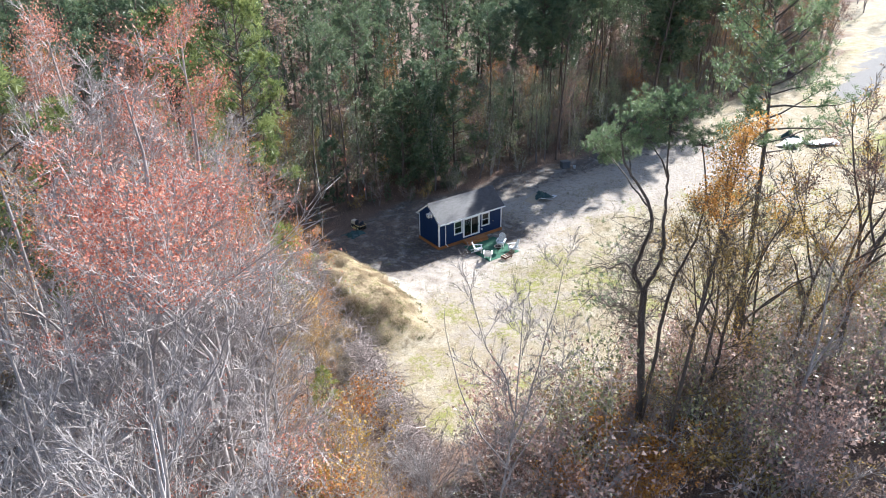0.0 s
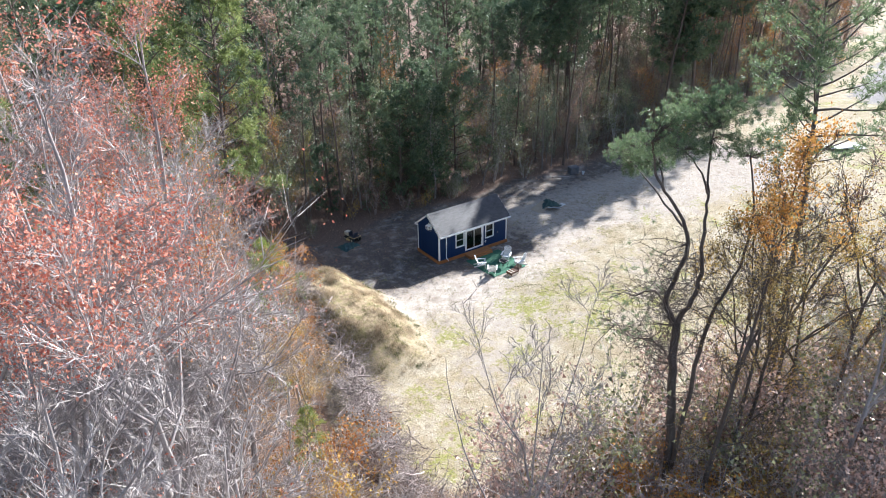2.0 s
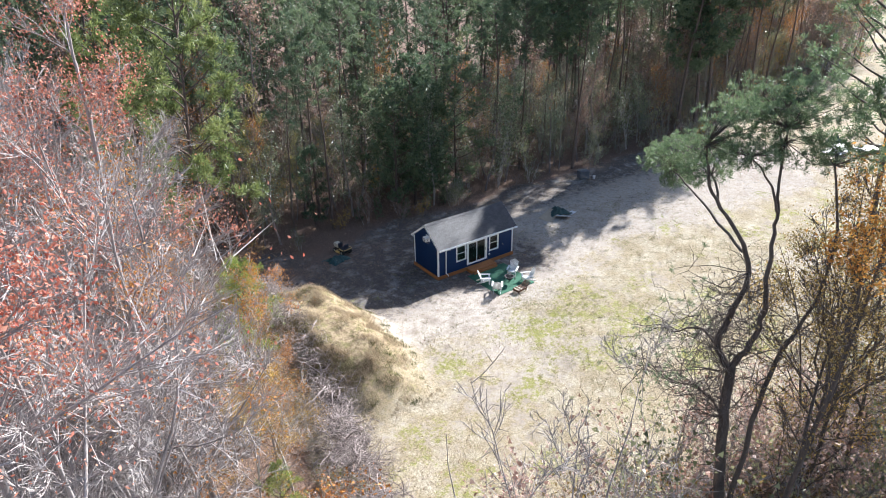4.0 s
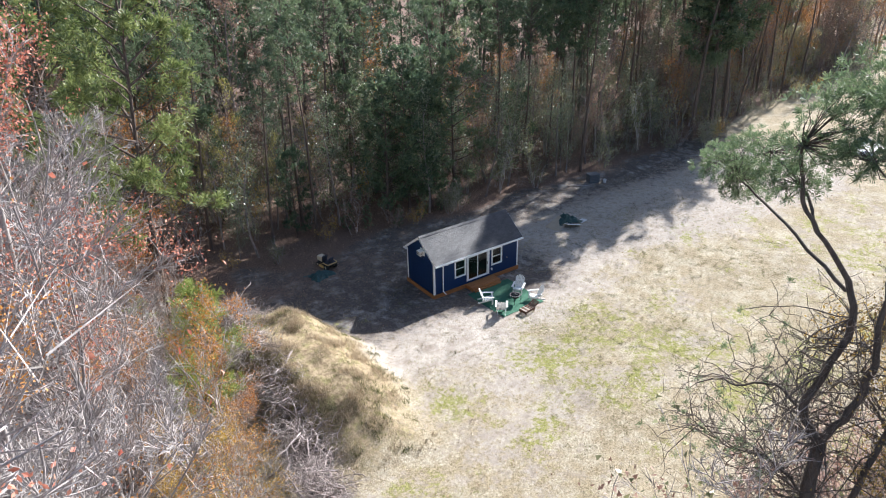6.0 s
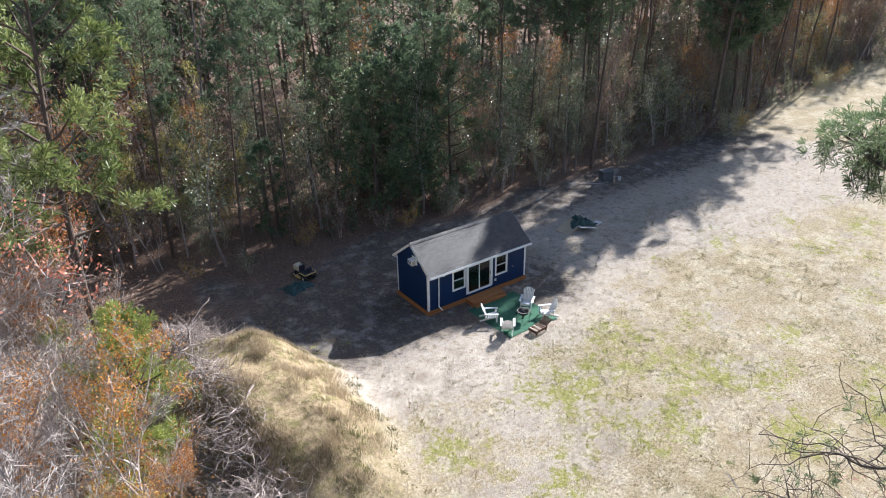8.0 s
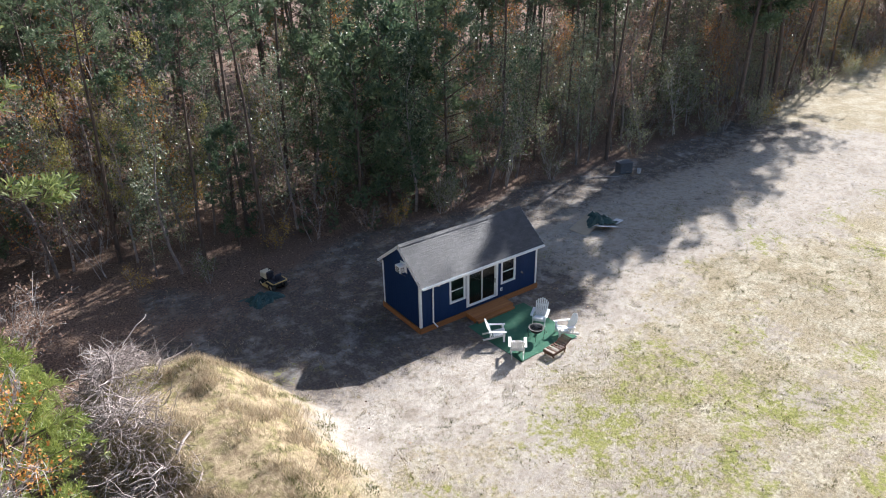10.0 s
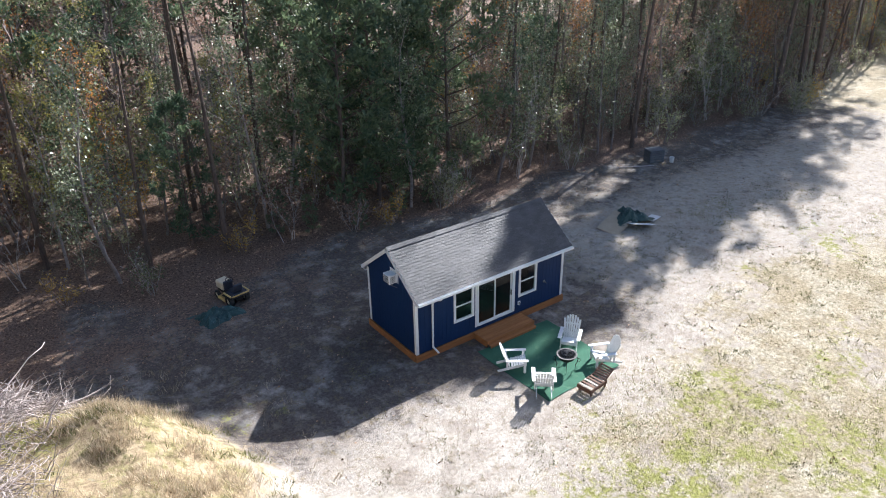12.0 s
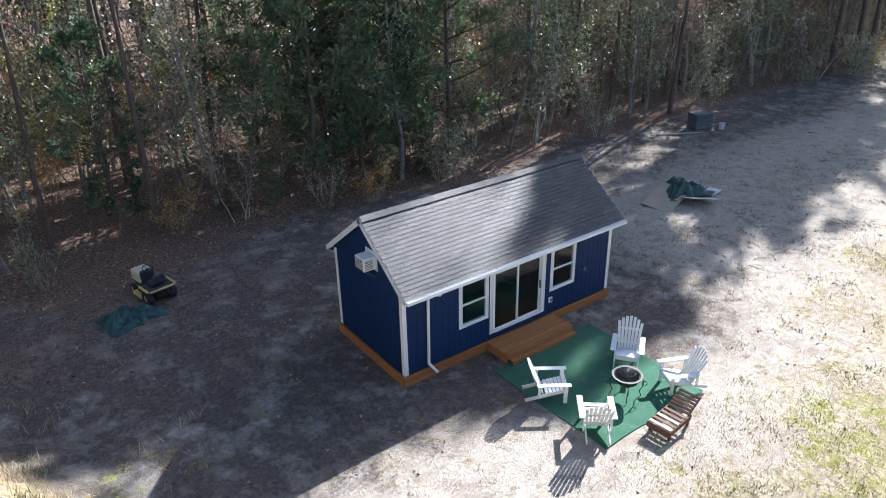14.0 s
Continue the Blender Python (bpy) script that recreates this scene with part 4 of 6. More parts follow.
def scrap(at, turn, size, material, label):
    bm = bmesh.new()
    for k in range(4):
        box(bm, (-size[0] / 2 + 0.1 * k, -size[1] / 2, 0.1 + k * 0.12), (size[0] / 2 - 0.15 * k, size[1] / 2 - 0.2 * k, 0.13 + k * 0.12), Matrix.Rotation(radians(7 * k - 8), 4, "Z") @ Matrix.Rotation(radians(3 * k - 4), 4, "X"), 0.005)
    ob = part("sheet_stack", bm, material)
    ob.matrix_basis = pose(*at, 0, 0, turn)
    tagged(ob, label, "scrap", "scrap on the far lawn")


scrap((57.5, -2.4, GROUND), 20, (4.2, 2.2), GREY_SHEET, "loose stack of white sheets on the far lawn")
scrap((61.0, -5.0, GROUND), -30, (4.8, 1.8), GREY_SHEET, "loose stack of pale sheets on the far lawn")
crumple("tarp", (59.5, -1.2, GROUND), (1.3, 1.0, 1.2), TARP, "dark tarp heaped beside white sheets on the lawn", 2.9)


# ---- plants: generators ----
def unit(v):
    return v / (np.linalg.norm(v, axis=-1, keepdims=True) + 1e-9)


def grow(rng, p, d, length, n, wobble, rise):
    """A wandering stem: n + 1 points from p along d."""
    pts = [np.array(p, float)]
    d = unit(np.array(d, float))
    for _ in range(n):
        d = unit(d + rng.normal(0, wobble, 3) + np.array((0, 0, rise)))
        pts.append(pts[-1] + d * length / n)
    return np.array(pts)


def tubes(name, stems, material):
    """One mesh of tapered tubes. stems: (points, first radius, last radius, sides)."""
    verts, faces, faces3, o = [], [], [], 0
    for pts, r0, r1, k in stems:
        n = len(pts)
        if k == 1:
            # a hair-thin twig: one slim blade
            u = unit(np.cross(pts[-1] - pts[0], (0.3 + 0.7 * math.sin(37 * pts[0][0]), math.cos(53 * pts[0][1]), 0.4)))
            verts.append(np.array([pts[0] - u * r0, pts[0] + u * r0, pts[-1]]))
            faces3.append((o, o + 1, o + 2))
            o += 3
            continue
        ax = unit(pts[-1] - pts[0])
        u = unit(np.cross(ax, (0.31, 0.83, 0.46)))
        v = np.cross(ax, u)
        a = 2 * np.pi * np.arange(k) / k
        ring = np.cos(a)[:, None] * u + np.sin(a)[:, None] * v
        r = np.linspace(r0, r1, n)[:, None, None]
        verts.append((pts[:, None, :] + r * ring[None]).reshape(-1, 3))
        i = o + np.arange(n - 1)[:, None] * k + np.arange(k)[None]
        j = o + np.arange(n - 1)[:, None] * k + (np.arange(k)[None] + 1) % k
        faces.append(np.stack([i, j, j + k, i + k], -1).reshape(-1, 4))
        o += n * k
    return mesh_from(name, np.concatenate(verts).tolist(), np.concatenate(faces).tolist() + faces3, material, True)


def leaves(name, rng, centres, size, material, droop=0.0, small=False):
    """Loose pointed leaves, each a bent pair of triangles (small ones a single triangle), at the centres."""
    c = np.asarray(centres)
    n = len(c)
    u = unit(rng.normal(0, 1, (n, 3)) - np.array((0, 0, droop)))
    w = unit(np.cross(u, rng.normal(0, 1, (n, 3))))
    up = np.cross(u, w)
    s = size * rng.uniform(0.6, 1.3, (n, 1))
    if small:
        v = np.stack([c - u * s, c + u * s * 0.7 + w * s * 0.75, c + u * s * 0.7 - w * s * 0.75], 1).reshape(-1, 3)
        i = np.arange(n) * 3
        return mesh_from(name, v.tolist(), np.stack([i, i + 1, i + 2], -1).tolist(), material)
    v = np.stack([c - u * s, c + w * s * 0.55 + up * s * 0.12, c + u * s, c - w * s * 0.55 + up * s * 0.12], 1).reshape(-1, 3)
    i = np.arange(n) * 4
    f = np.concatenate([np.stack([i, i + 1, i + 2], -1), np.stack([i, i + 2, i + 3], -1)])
    return mesh_from(name, v.tolist(), f.tolist(), material)


def tufts(name, rng, centres, axes, count, length, width, material):
    """Brushes of needles: thin blades fanned round each axis."""
    c, a = np.repeat(np.asarray(centres), count, 0), np.repeat(np.asarray(axes), count, 0)
    d = unit(a * 0.75 + unit(rng.normal(0, 1, c.shape)) * 0.9)
    s = unit(np.cross(d, rng.normal(0, 1, c.shape))) * width * 0.5
    l = length * rng.uniform(0.65, 1.2, (len(c), 1))
    v = np.stack([c, c + d * l * 0.95 - s, c + d * l + s], 1).reshape(-1, 3)
    i = np.arange(len(c)) * 3
    f = np.stack([i, i + 1, i + 2], -1)
    return mesh_from(name, v.tolist(), f.tolist(), material)


def broadleaf(seed, tall, spread, base, limbs, branches, twigs, bark, radius, twig_radius=0.011, lean=(0, 0), rise=0.10, fork=0, trunk_wobble=0.05, fine=3):
    """Stems of a leafless tree, and the points where leaves can sit."""
    rng = np.random.default_rng(seed)
    trunk = grow(rng, (0, 0, -0.15), (lean[0], lean[1], 1), tall, 12, trunk_wobble, 0.04)
    trunk[1:, 2] *= tall / max(trunk[-1, 2], 0.1)
    stems, wood, tips = [(trunk, radius, radius * 0.12, 9)], [], []
    mains = [(trunk, 0.0)]
    for k in range(fork):
        s = trunk[5 + k]
        az = rng.uniform(0, 6.28)
        f = grow(rng, s, (math.cos(az) * 0.55, math.sin(az) * 0.55, 1), tall * rng.uniform(0.42, 0.55), 9, 0.13, 0.06)
        stems.append((f, radius * 0.5, radius * 0.08, 7))
        mains.append((f, 0.3))
    golden = rng.uniform(0, 6.28)
    for k in range(limbs):
        main, off = mains[rng.integers(len(mains)) if fork and rng.random() < 0.6 else 0]
        t = base + (0.97 - base) * (k + rng.uniform(0, 0.9)) / limbs
        if off:
            t = rng.uniform(0.25, 0.95)
        q = t * (len(main) - 1)
        i = min(int(q), len(main) - 2)
        p = main[i] + (main[i + 1] - main[i]) * (q - i)
        golden += 2.4 + rng.uniform(-0.5, 0.5)
        up = rng.uniform(0.45, 1.0) + 0.5 * t
        length = spread * (1.05 - 0.62 * max(0, (t - base) / (1 - base))) * rng.uniform(0.65, 1.15)
        limb = grow(rng, p, (math.cos(golden), math.sin(golden), up), length, 6, 0.17, rise)
        r = radius * (1 - 0.75 * t) * 0.30
        stems.append((limb, r, max(r * 0.2, twig_radius), 5) if tall != 14.0 else (limb[::2], r, max(r * 0.2, twig_radius), 3))
        for b in range(branches):
            s = rng.uniform(0.18, 1.0)
            q = s * 5.99
            i = int(q)
            p = limb[i] + (limb[i + 1] - limb[i]) * (q - i)
            d = unit(unit(limb[i + 1] - limb[i]) + rng.normal(0, 0.55, 3) + (0, 0, 0.15))
            br = grow(rng, p, d, length * rng.uniform(0.28, 0.5) * (1.15 - 0.5 * s), 4, 0.17, rise)
            wood.append((br if fine == 3 else br[::2], max(r * 0.32, twig_radius * 1.4), twig_radius * 0.8, 4 if fine == 3 else 3))
            for w in range(twigs):
                q = rng.uniform(0.15, 1.0) * 3.99
                i = int(q)
                p = br[i] + (br[i + 1] - br[i]) * (q - i)
                d = unit(unit(br[i + 1] - br[i]) + rng.normal(0, 0.6, 3) + (0, 0, 0.1))
                tw = grow(rng, p, d, length * rng.uniform(0.10, 0.24), 2, 0.25, rise)
                wood.append((tw[[0, 2]], twig_radius, twig_radius * 0.45, fine))
                tips.append(tw)
    return tubes("trunk", stems, bark), tubes("twig_mass", wood, bark), np.array(tips), rng


def leafy(rng, tips, count, jitter, size, material, keep=None, name="crown", droop=0.3, small=False):
    t = tips.reshape(-1, 3)
    c = t[rng.integers(len(t), size=count)] + rng.normal(0, jitter, (count, 3))
    if keep is not None:
        c = c[keep(c)]
    return leaves(name, rng, c, size, material, droop, small)


def pine(seed, tall, bole, limbs, tuft_count, blades, reach, needles, length=0.30, width=0.035, lean=(0, 0), bark=None, radius=None, crook=0.022):
    """A loblolly pine: tall clear bole, few dead stubs, open crown of needle brushes."""
    rng = np.random.default_rng(seed)
    trunk = grow(rng, (0, 0, -0.2), (lean[0], lean[1], 1), tall, 14, crook, 0.02 if crook < 0.05 else 0.0)
    radius = radius or tall * 0.0082
    stems = [(trunk, radius, radius * 0.14, 9)]
    centres, axes = [], []
    az = rng.uniform(0, 6.28)
    for k in range(limbs):
        t = bole + (0.995 - bole) * (k + rng.uniform(0, 0.8)) / limbs
        q = t * 13.99
        i = int(q)
        p = trunk[i] + (trunk[i + 1] - trunk[i]) * (q - i)
        az += 2.2 + rng.uniform(-0.6, 0.6)
        h = (t - bole) / (1 - bole)
        span = reach * (0.22 + 0.78 * math.sin(math.pi * min(1.0, 0.18 + 0.80 * h)) ** 0.8) * rng.uniform(0.65, 1.15)
        limb = grow(rng, p, (math.cos(az), math.sin(az), 0.12 + 0.75 * h), span, 5, 0.10, 0.07)
        stems.append((limb if blades > 14 else limb[[0, 2, 5]], 0.014 + 0.014 * span, 0.010, 5 if blades > 14 else 3))
        for b in range(tuft_count):
            s = rng.uniform(0.25, 1.0) ** 0.7
            q = s * 4.99
            i = int(q)
            p = limb[i] + (limb[i + 1] - limb[i]) * (q - i)
            d = unit(unit(limb[i + 1] - limb[i]) + rng.normal(0, 0.55, 3) + (0, 0, 0.25))
            e = p + d * span * rng.uniform(0.08, 0.30)
            stems.append((np.array([p, e]), 0.014, 0.007, 1))
            for c in (e, (p + e) / 2 + rng.normal(0, 0.08, 3), e + rng.normal(0, 0.16, 3)):
                centres.append(c)
                axes.append(unit(d + (0, 0, 0.25)))
    for k in range(7):
        t = rng.uniform(min(0.22, bole * 0.5), bole)
        i = int(t * 14)
        a = rng.uniform(0, 6.28)
        stems.append((grow(rng, trunk[i], (math.cos(a), math.sin(a), 0.1), rng.uniform(0.5, 1.8), 3, 0.15, -0.02), 0.025, 0.008, 4))
    return tubes("trunk", stems, bark or PINE_BARK), tufts("crown", rng, centres, axes, blades, length, width, needles)


def shrub(seed, tall, stems_n, branches, twigs, bark, spread=0.5, thick=0.02):
    """A many-stemmed thicket bush without leaves, and its tips."""
    rng = np.random.default_rng(seed)
    stems, tips = [], []
    for k in range(stems_n):
        a = rng.uniform(0, 6.28)
        o = rng.uniform(0, 0.25) * tall * 0.4
        s = grow(rng, (o * math.cos(a), o * math.sin(a), -0.1), (math.cos(a) * spread, math.sin(a) * spread, 1), tall * rng.uniform(0.6, 1.1), 6, 0.13, 0.03)
        stems.append((s, thick, 0.008, 4))
        for b in range(branches):
            q = rng.uniform(0.25, 1.0) * 5.99
            i = int(q)
            p = s[i] + (s[i + 1] - s[i]) * (q - i)
            br = grow(rng, p, unit(s[i + 1] - s[i]) + rng.normal(0, 0.6, 3), tall * rng.uniform(0.15, 0.38), 3, 0.2, 0.05)
            stems.append((br[::3], 0.012, 0.006, 3))
            for w in range(twigs):
                j = rng.integers(0, 3)
                tw = grow(rng, br[j] + (br[j + 1] - br[j]) * rng.random(), unit(br[j + 1] - br[j]) + rng.normal(0, 0.7, 3), tall * rng.uniform(0.06, 0.16), 2, 0.2, 0.03)
                stems.append((tw, 0.011, 0.004, 1))
                tips.append(tw)
    return tubes("stem_mass", stems, bark), np.array(tips), rng


def plant(name, label, category, pieces, x, y, turn=0.0, size=1.0, stretch=1.0, group="", tip=(0, 0)):
    """A plant at a place on the ground: an empty with its parts, which share their meshes with others of the kind."""
    t = thing(name, label, category, group=group)
    t.matrix_basis = pose(x, y, float(height(x, y)) - 0.03, tip[0], tip[1], turn) @ Matrix.Diagonal((size, size, size * stretch, 1))
    for kind, me in pieces:
        p = shared(kind, me, t)
        if kind != "trunk":
            p["kind"] = "stuff"
    return t


def patchy(scale, level, seed):
    def keep(c):
        return np.array([noise.noise(Vector(p) * scale + Vector((seed, 0, 0))) > level for p in c])
    return keep


# ---- plants: kinds ----
PINES = []
for k in range(6):
    a, b = pine(100 + k, 24.0, (0.56, 0.63, 0.70)[k % 3], 24, 6, 7, 3.4, NEEDLES, 0.42, 0.075)
    PINES.append([("trunk", a), ("crown", b)])
FULL_PINES = []
for k in range(3):
    a, b = pine(120 + k, 24.0, 0.22, 38, 6, 4, 4.2, NEEDLES, 0.50, 0.15)
    FULL_PINES.append([("trunk", a), ("crown", b)])
MID_PINES = []
for k in range(3):
    a, b = pine(130 + k, 24.0, (0.58, 0.63, 0.67)[k], 34, 9, 7, 5.0, NEEDLES, 0.48, 0.12, radius=0.14, crook=0.035)
    MID_PINES.append([("trunk", a), ("crown", b)])
YOUNG_PINES = []
for k in range(3):
    a, b = pine(140 + k, 9.0, 0.10, 32, 5, 8, 2.3, NEEDLES, 0.32, 0.085, radius=0.09)
    YOUNG_PINES.append([("trunk", a), ("crown", b)])
BARE = []
for k in range(4):
    a, b, tips, rng = broadleaf(200 + k, 19.0, 5.4, 0.30, 17, 10, 13, GREY_BARK, 0.20, 0.0115, fork=1 + k % 2, fine=1, rise=0.06)
    BARE.append((a, b, tips, rng))
SCRUB = []
for k in range(3):
    a, b, tips, rng = broadleaf(220 + k, 11.0, 4.6, 0.12, 20, 10, 13, GREY_BARK, 0.11, 0.0105, fork=3, trunk_wobble=0.09, fine=1, rise=0.05)
    SCRUB.append((a, b, tips, rng))
FOREST_BARE = []
for k in range(4):
    a, b, tips, rng = broadleaf(240 + k, 14.0, 3.6, 0.13, 16, 5, 6, VINE_BARK, 0.13, 0.016, trunk_wobble=0.07, fine=1)
    FOREST_BARE.append((a, b, tips, rng))
THICKET = []
for k in range(4):
    a, tips, rng = shrub(300 + k, 4.0, 12, 8, 7, GREY_BARK, 0.45 + 0.1 * k)
    THICKET.append((a, tips, rng))
BRAMBLE = []
for k in range(4):
    a, tips, rng = shrub(380 + k, 4.0, 11, 8, 6, BROWN_BARK, 0.5 + 0.1 * k, 0.024)
    BRAMBLE.append([("stem_mass", a), ("foliage", leafy(rng, tips, 1500, 0.2, 0.075, (BLUSH_LEAF, OLIVE_LEAF, BLUSH_LEAF, BRONZE_LEAF)[k], patchy(0.8, -0.1, k), small=True))])
AMBER_BUSH = [BRAMBLE[0][0], ("foliage", leafy(rng, tips, 2600, 0.25, 0.075, AMBER_LEAF, patchy(0.8, -0.3, 2), small=True))]
SAPLING = []
for k in range(4):
    a, tips, rng = shrub(330 + k, 5.0, 4, 8, 4, BROWN_BARK, 0.28, 0.03)
    SAPLING.append((a, tips, rng))


bare_kinds = [[("trunk", a), ("twig_mass", b)] for a, b, _, _ in BARE]
red_kinds = []
for k, (a, b, tips, rng) in enumerate(BARE):
    red_kinds.append([("trunk", a), ("twig_mass", b), ("crown", leafy(rng, tips, 12500, 0.32, 0.046, RED_LEAF, patchy(0.30, -0.16, k)))])
orange_kinds = []
for k, (a, b, tips, rng) in enumerate(BARE[:3]):
    orange_kinds.append([("trunk", a), ("twig_mass", b), ("crown", leafy(rng, tips, 5200, 0.28, 0.045, ORANGE_LEAF, patchy(0.33, 0.02, k + 9)))])
forest_kinds = []
for k, (a, b, tips, rng) in enumerate(FOREST_BARE):
    mat = (RUSSET_LEAF, OLIVE_LEAF, RUSSET_LEAF, ORANGE_LEAF)[k]
    forest_kinds.append([("trunk", a), ("twig_mass", b), ("crown", leafy(rng, tips, (2600, 3000, 2600, 1600)[k], 0.40, 0.085, mat, patchy(0.4, -0.1, k + 4), small=True))])
scrub_kinds = [[("trunk", a), ("twig_mass", b)] for a, b, _, _ in SCRUB]
for k, (a, b, tips, rng) in enumerate(SCRUB):
    scrub_kinds.append([("trunk", a), ("twig_mass", b), ("crown", leafy(rng, tips, (9500, 9500, 6000)[k], 0.22, 0.048, (ORANGE_LEAF, GOLD_LEAF, RUSSET_LEAF)[k], patchy(0.4, -0.08, k), small=True))])
thicket_kinds = [[("stem_mass", a)] for a, _, _ in THICKET]
thicket_leafy = []
for k, (a, tips, rng) in enumerate(THICKET):
    mat = (ORANGE_LEAF, RUSSET_LEAF, OLIVE_LEAF, GOLD_LEAF)[k]
    thicket_leafy.append([("stem_mass", a), ("foliage", leafy(rng, tips, 2200, 0.2, 0.062, mat, patchy(0.8, -0.2, k), small=True))])
sapling_kinds = []
for k, (a, tips, rng) in enumerate(SAPLING):
    for mat in ((OLIVE_LEAF, RUSSET_LEAF), (OLIVE_LEAF, GOLD_LEAF), (RUSSET_LEAF, OLIVE_LEAF), (OLIVE_LEAF, RUSSET_LEAF))[k]:
        sapling_kinds.append((mat, [("stem_mass", a), ("foliage", leafy(rng, tips, 640, 0.2, 0.078, mat, small=True))]))

holly_kinds = []
for k, (a, b, tips, rng) in enumerate(FOREST_BARE[:3]):
    holly_kinds.append([("trunk", a), ("crown", leafy(rng, tips, 2300, 0.42, 0.09, HOLLY_LEAF, None, small=True))])
yellow_kind = [("trunk", FOREST_BARE[1][0]), ("twig_mass", FOREST_BARE[1][1]), ("crown", leafy(FOREST_BARE[1][3], FOREST_BARE[1][2], 3000, 0.3, 0.085, YELLOW_LEAF, patchy(0.45, -0.05, 6), small=True))]
low_kinds = []
for k in range(3):
    a, tips, rng = shrub(360 + k, 2.6, 6, 5, 3, BROWN_BARK, 0.5, 0.015)
    for mat in (OLIVE_LEAF, (RUSSET_LEAF, GOLD_LEAF, OLIVE_LEAF)[k]):
        low_kinds.append((mat, [("stem_mass", a), ("foliage", leafy(rng, tips, 440, 0.16, 0.06, mat, small=True))]))

# ---- plants: the woods behind the house ----
place = random.Random(11)


def edge_height(x):
    return float(np.interp(x, (-30, -5, 10, 36, 41, 52, 56, 75, 110), (20, 20, 19.5, 20, 25.5, 25.5, 25, 25, 23)))


taken = []


def clear_of_roof(x, y, h, margin=3.0):
    """False for a crown that would stand between the sun and the sunlit end of the roof."""
    for tx, ty, tz in ((0.3, 0.2, 3.0), (1.6, 0.3, 3.0), (0.5, 1.5, 4.1), (2.2, 1.4, 4.0)):
        s = ((x - tx) * 1.63 + (y - ty) * 0.486) / 2.893
        side = abs((x - tx) * 0.486 - (y - ty) * 1.63) / 1.701
        if side < margin and 0 < tz + s < h + 0.3 and s > 4:
            return False
    return True


def room(x, y, gap):
    if any((x - a) ** 2 + (y - b) ** 2 < gap * gap for a, b in taken):
        return False
    taken.append((x, y))
    return True


# trunks that stand out by the clearing's edge
for x, y in ((-2.3, 17.4), (12.3, 27.5), (9.4, 31.6), (20.3, 17.3), (22.5, 21.0), (28.4, 15.2), (27.6, 12.6), (2.6, 21.3), (-1.8, 21.0), (15.1, 24.8)):
    room(x, y, 0)
    plant("pine_tree", "tall pine with bare lower trunk at the woods' edge", "tree", PINES[place.randrange(6)], x, y, place.uniform(0, 360), edge_height(x) / 24.0, 1.0, "pines behind the house")
# tall pines that throw the long shadows over the roof and the lawn
for x, y, h in ((31.0, 15.6, 22.5), (34.2, 16.8, 25.0), (38.5, 18.0, 26.5), (29.4, 17.5, 23.5), (25.6, 15.6, 21.0), (41.5, 18.6, 28.0), (22.5, 16.0, 19.0), (54.0, 14.2, 22.0), (58.5, 14.8, 24.0), (63.0, 15.8, 26.0), (68.0, 16.8, 27.0), (73.5, 17.8, 28.0), (79.0, 18.4, 28.0)):
    if not clear_of_roof(x, y, h, 4.4):
        continue
    room(x, y, 0)
    plant("pine_tree", "tall pine with bare lower trunk at the woods' edge", "tree", MID_PINES[place.randrange(3)], x, y, place.uniform(0, 360), h / 24.0, 1.0, "pines behind the house")
count = 0
while count < 36:
    x = -16 + 140 * place.random() ** 1.35
    depth = 2.0 + 20 * place.random()
    y = float(wood_edge(x)) + depth
    h = edge_height(x) * place.uniform(0.78, 1.03)
    if not clear_of_roof(x, y, h) or (12 < x < 50 and place.random() < 0.7) or not room(x, y, 2.6):
        continue
    plant("pine_tree", "tall pine with bare lower trunk in dense woods", "tree", PINES[place.randrange(6)], x, y, place.uniform(0, 360), h / 24.0, 1.0, "pines behind the house", (place.uniform(-2, 2), place.uniform(-2, 2)))
    count += 1
count = 0
while count < 4:
    x = place.uniform(60, 86)
    y = float(wood_edge(x)) + 1.0 + 8 * place.random()
    if not room(x, y, 2.0):
        continue
    plant("pine_tree", "tall pine with deep dark green crown at the woods' edge", "tree", MID_PINES[place.randrange(3)], x, y, place.uniform(0, 360), place.uniform(20, 26) / 24.0, 1.0, "pines behind the house")
    count += 1
a, b = pine(126, 24.0, 0.30, 42, 9, 9, 3.2, NEEDLES, 0.46, 0.13)
EDGE_PINE = [("trunk", a), ("crown", b)]
for x, y, h in ((45.4, 12.1, 28.5), (48.9, 12.1, 30.9), (51.4, 12.2, 31.9)):
    room(x, y, 0)
    plant("pine_tree", "tall full-crowned pine at the woods' edge", "tree", EDGE_PINE, x, y, 40 * h, h / 24.0, 1.0, "pines behind the house")
# full pines and leafy trees that close the far stretch of the wood's edge
count = 0
while count < 18:
    x = place.uniform(62, 126)
    y = float(wood_edge(x)) + 6 + 15 * place.random()
    if not room(x, y, 2.2):
        continue
    plant("pine_tree", "tall full-crowned pine deep in the woods", "tree", FULL_PINES[place.randrange(3)], x, y, place.uniform(0, 360), place.uniform(17, 25) / 24.0, 1.0, "pines behind the house")
    count += 1
count = 0
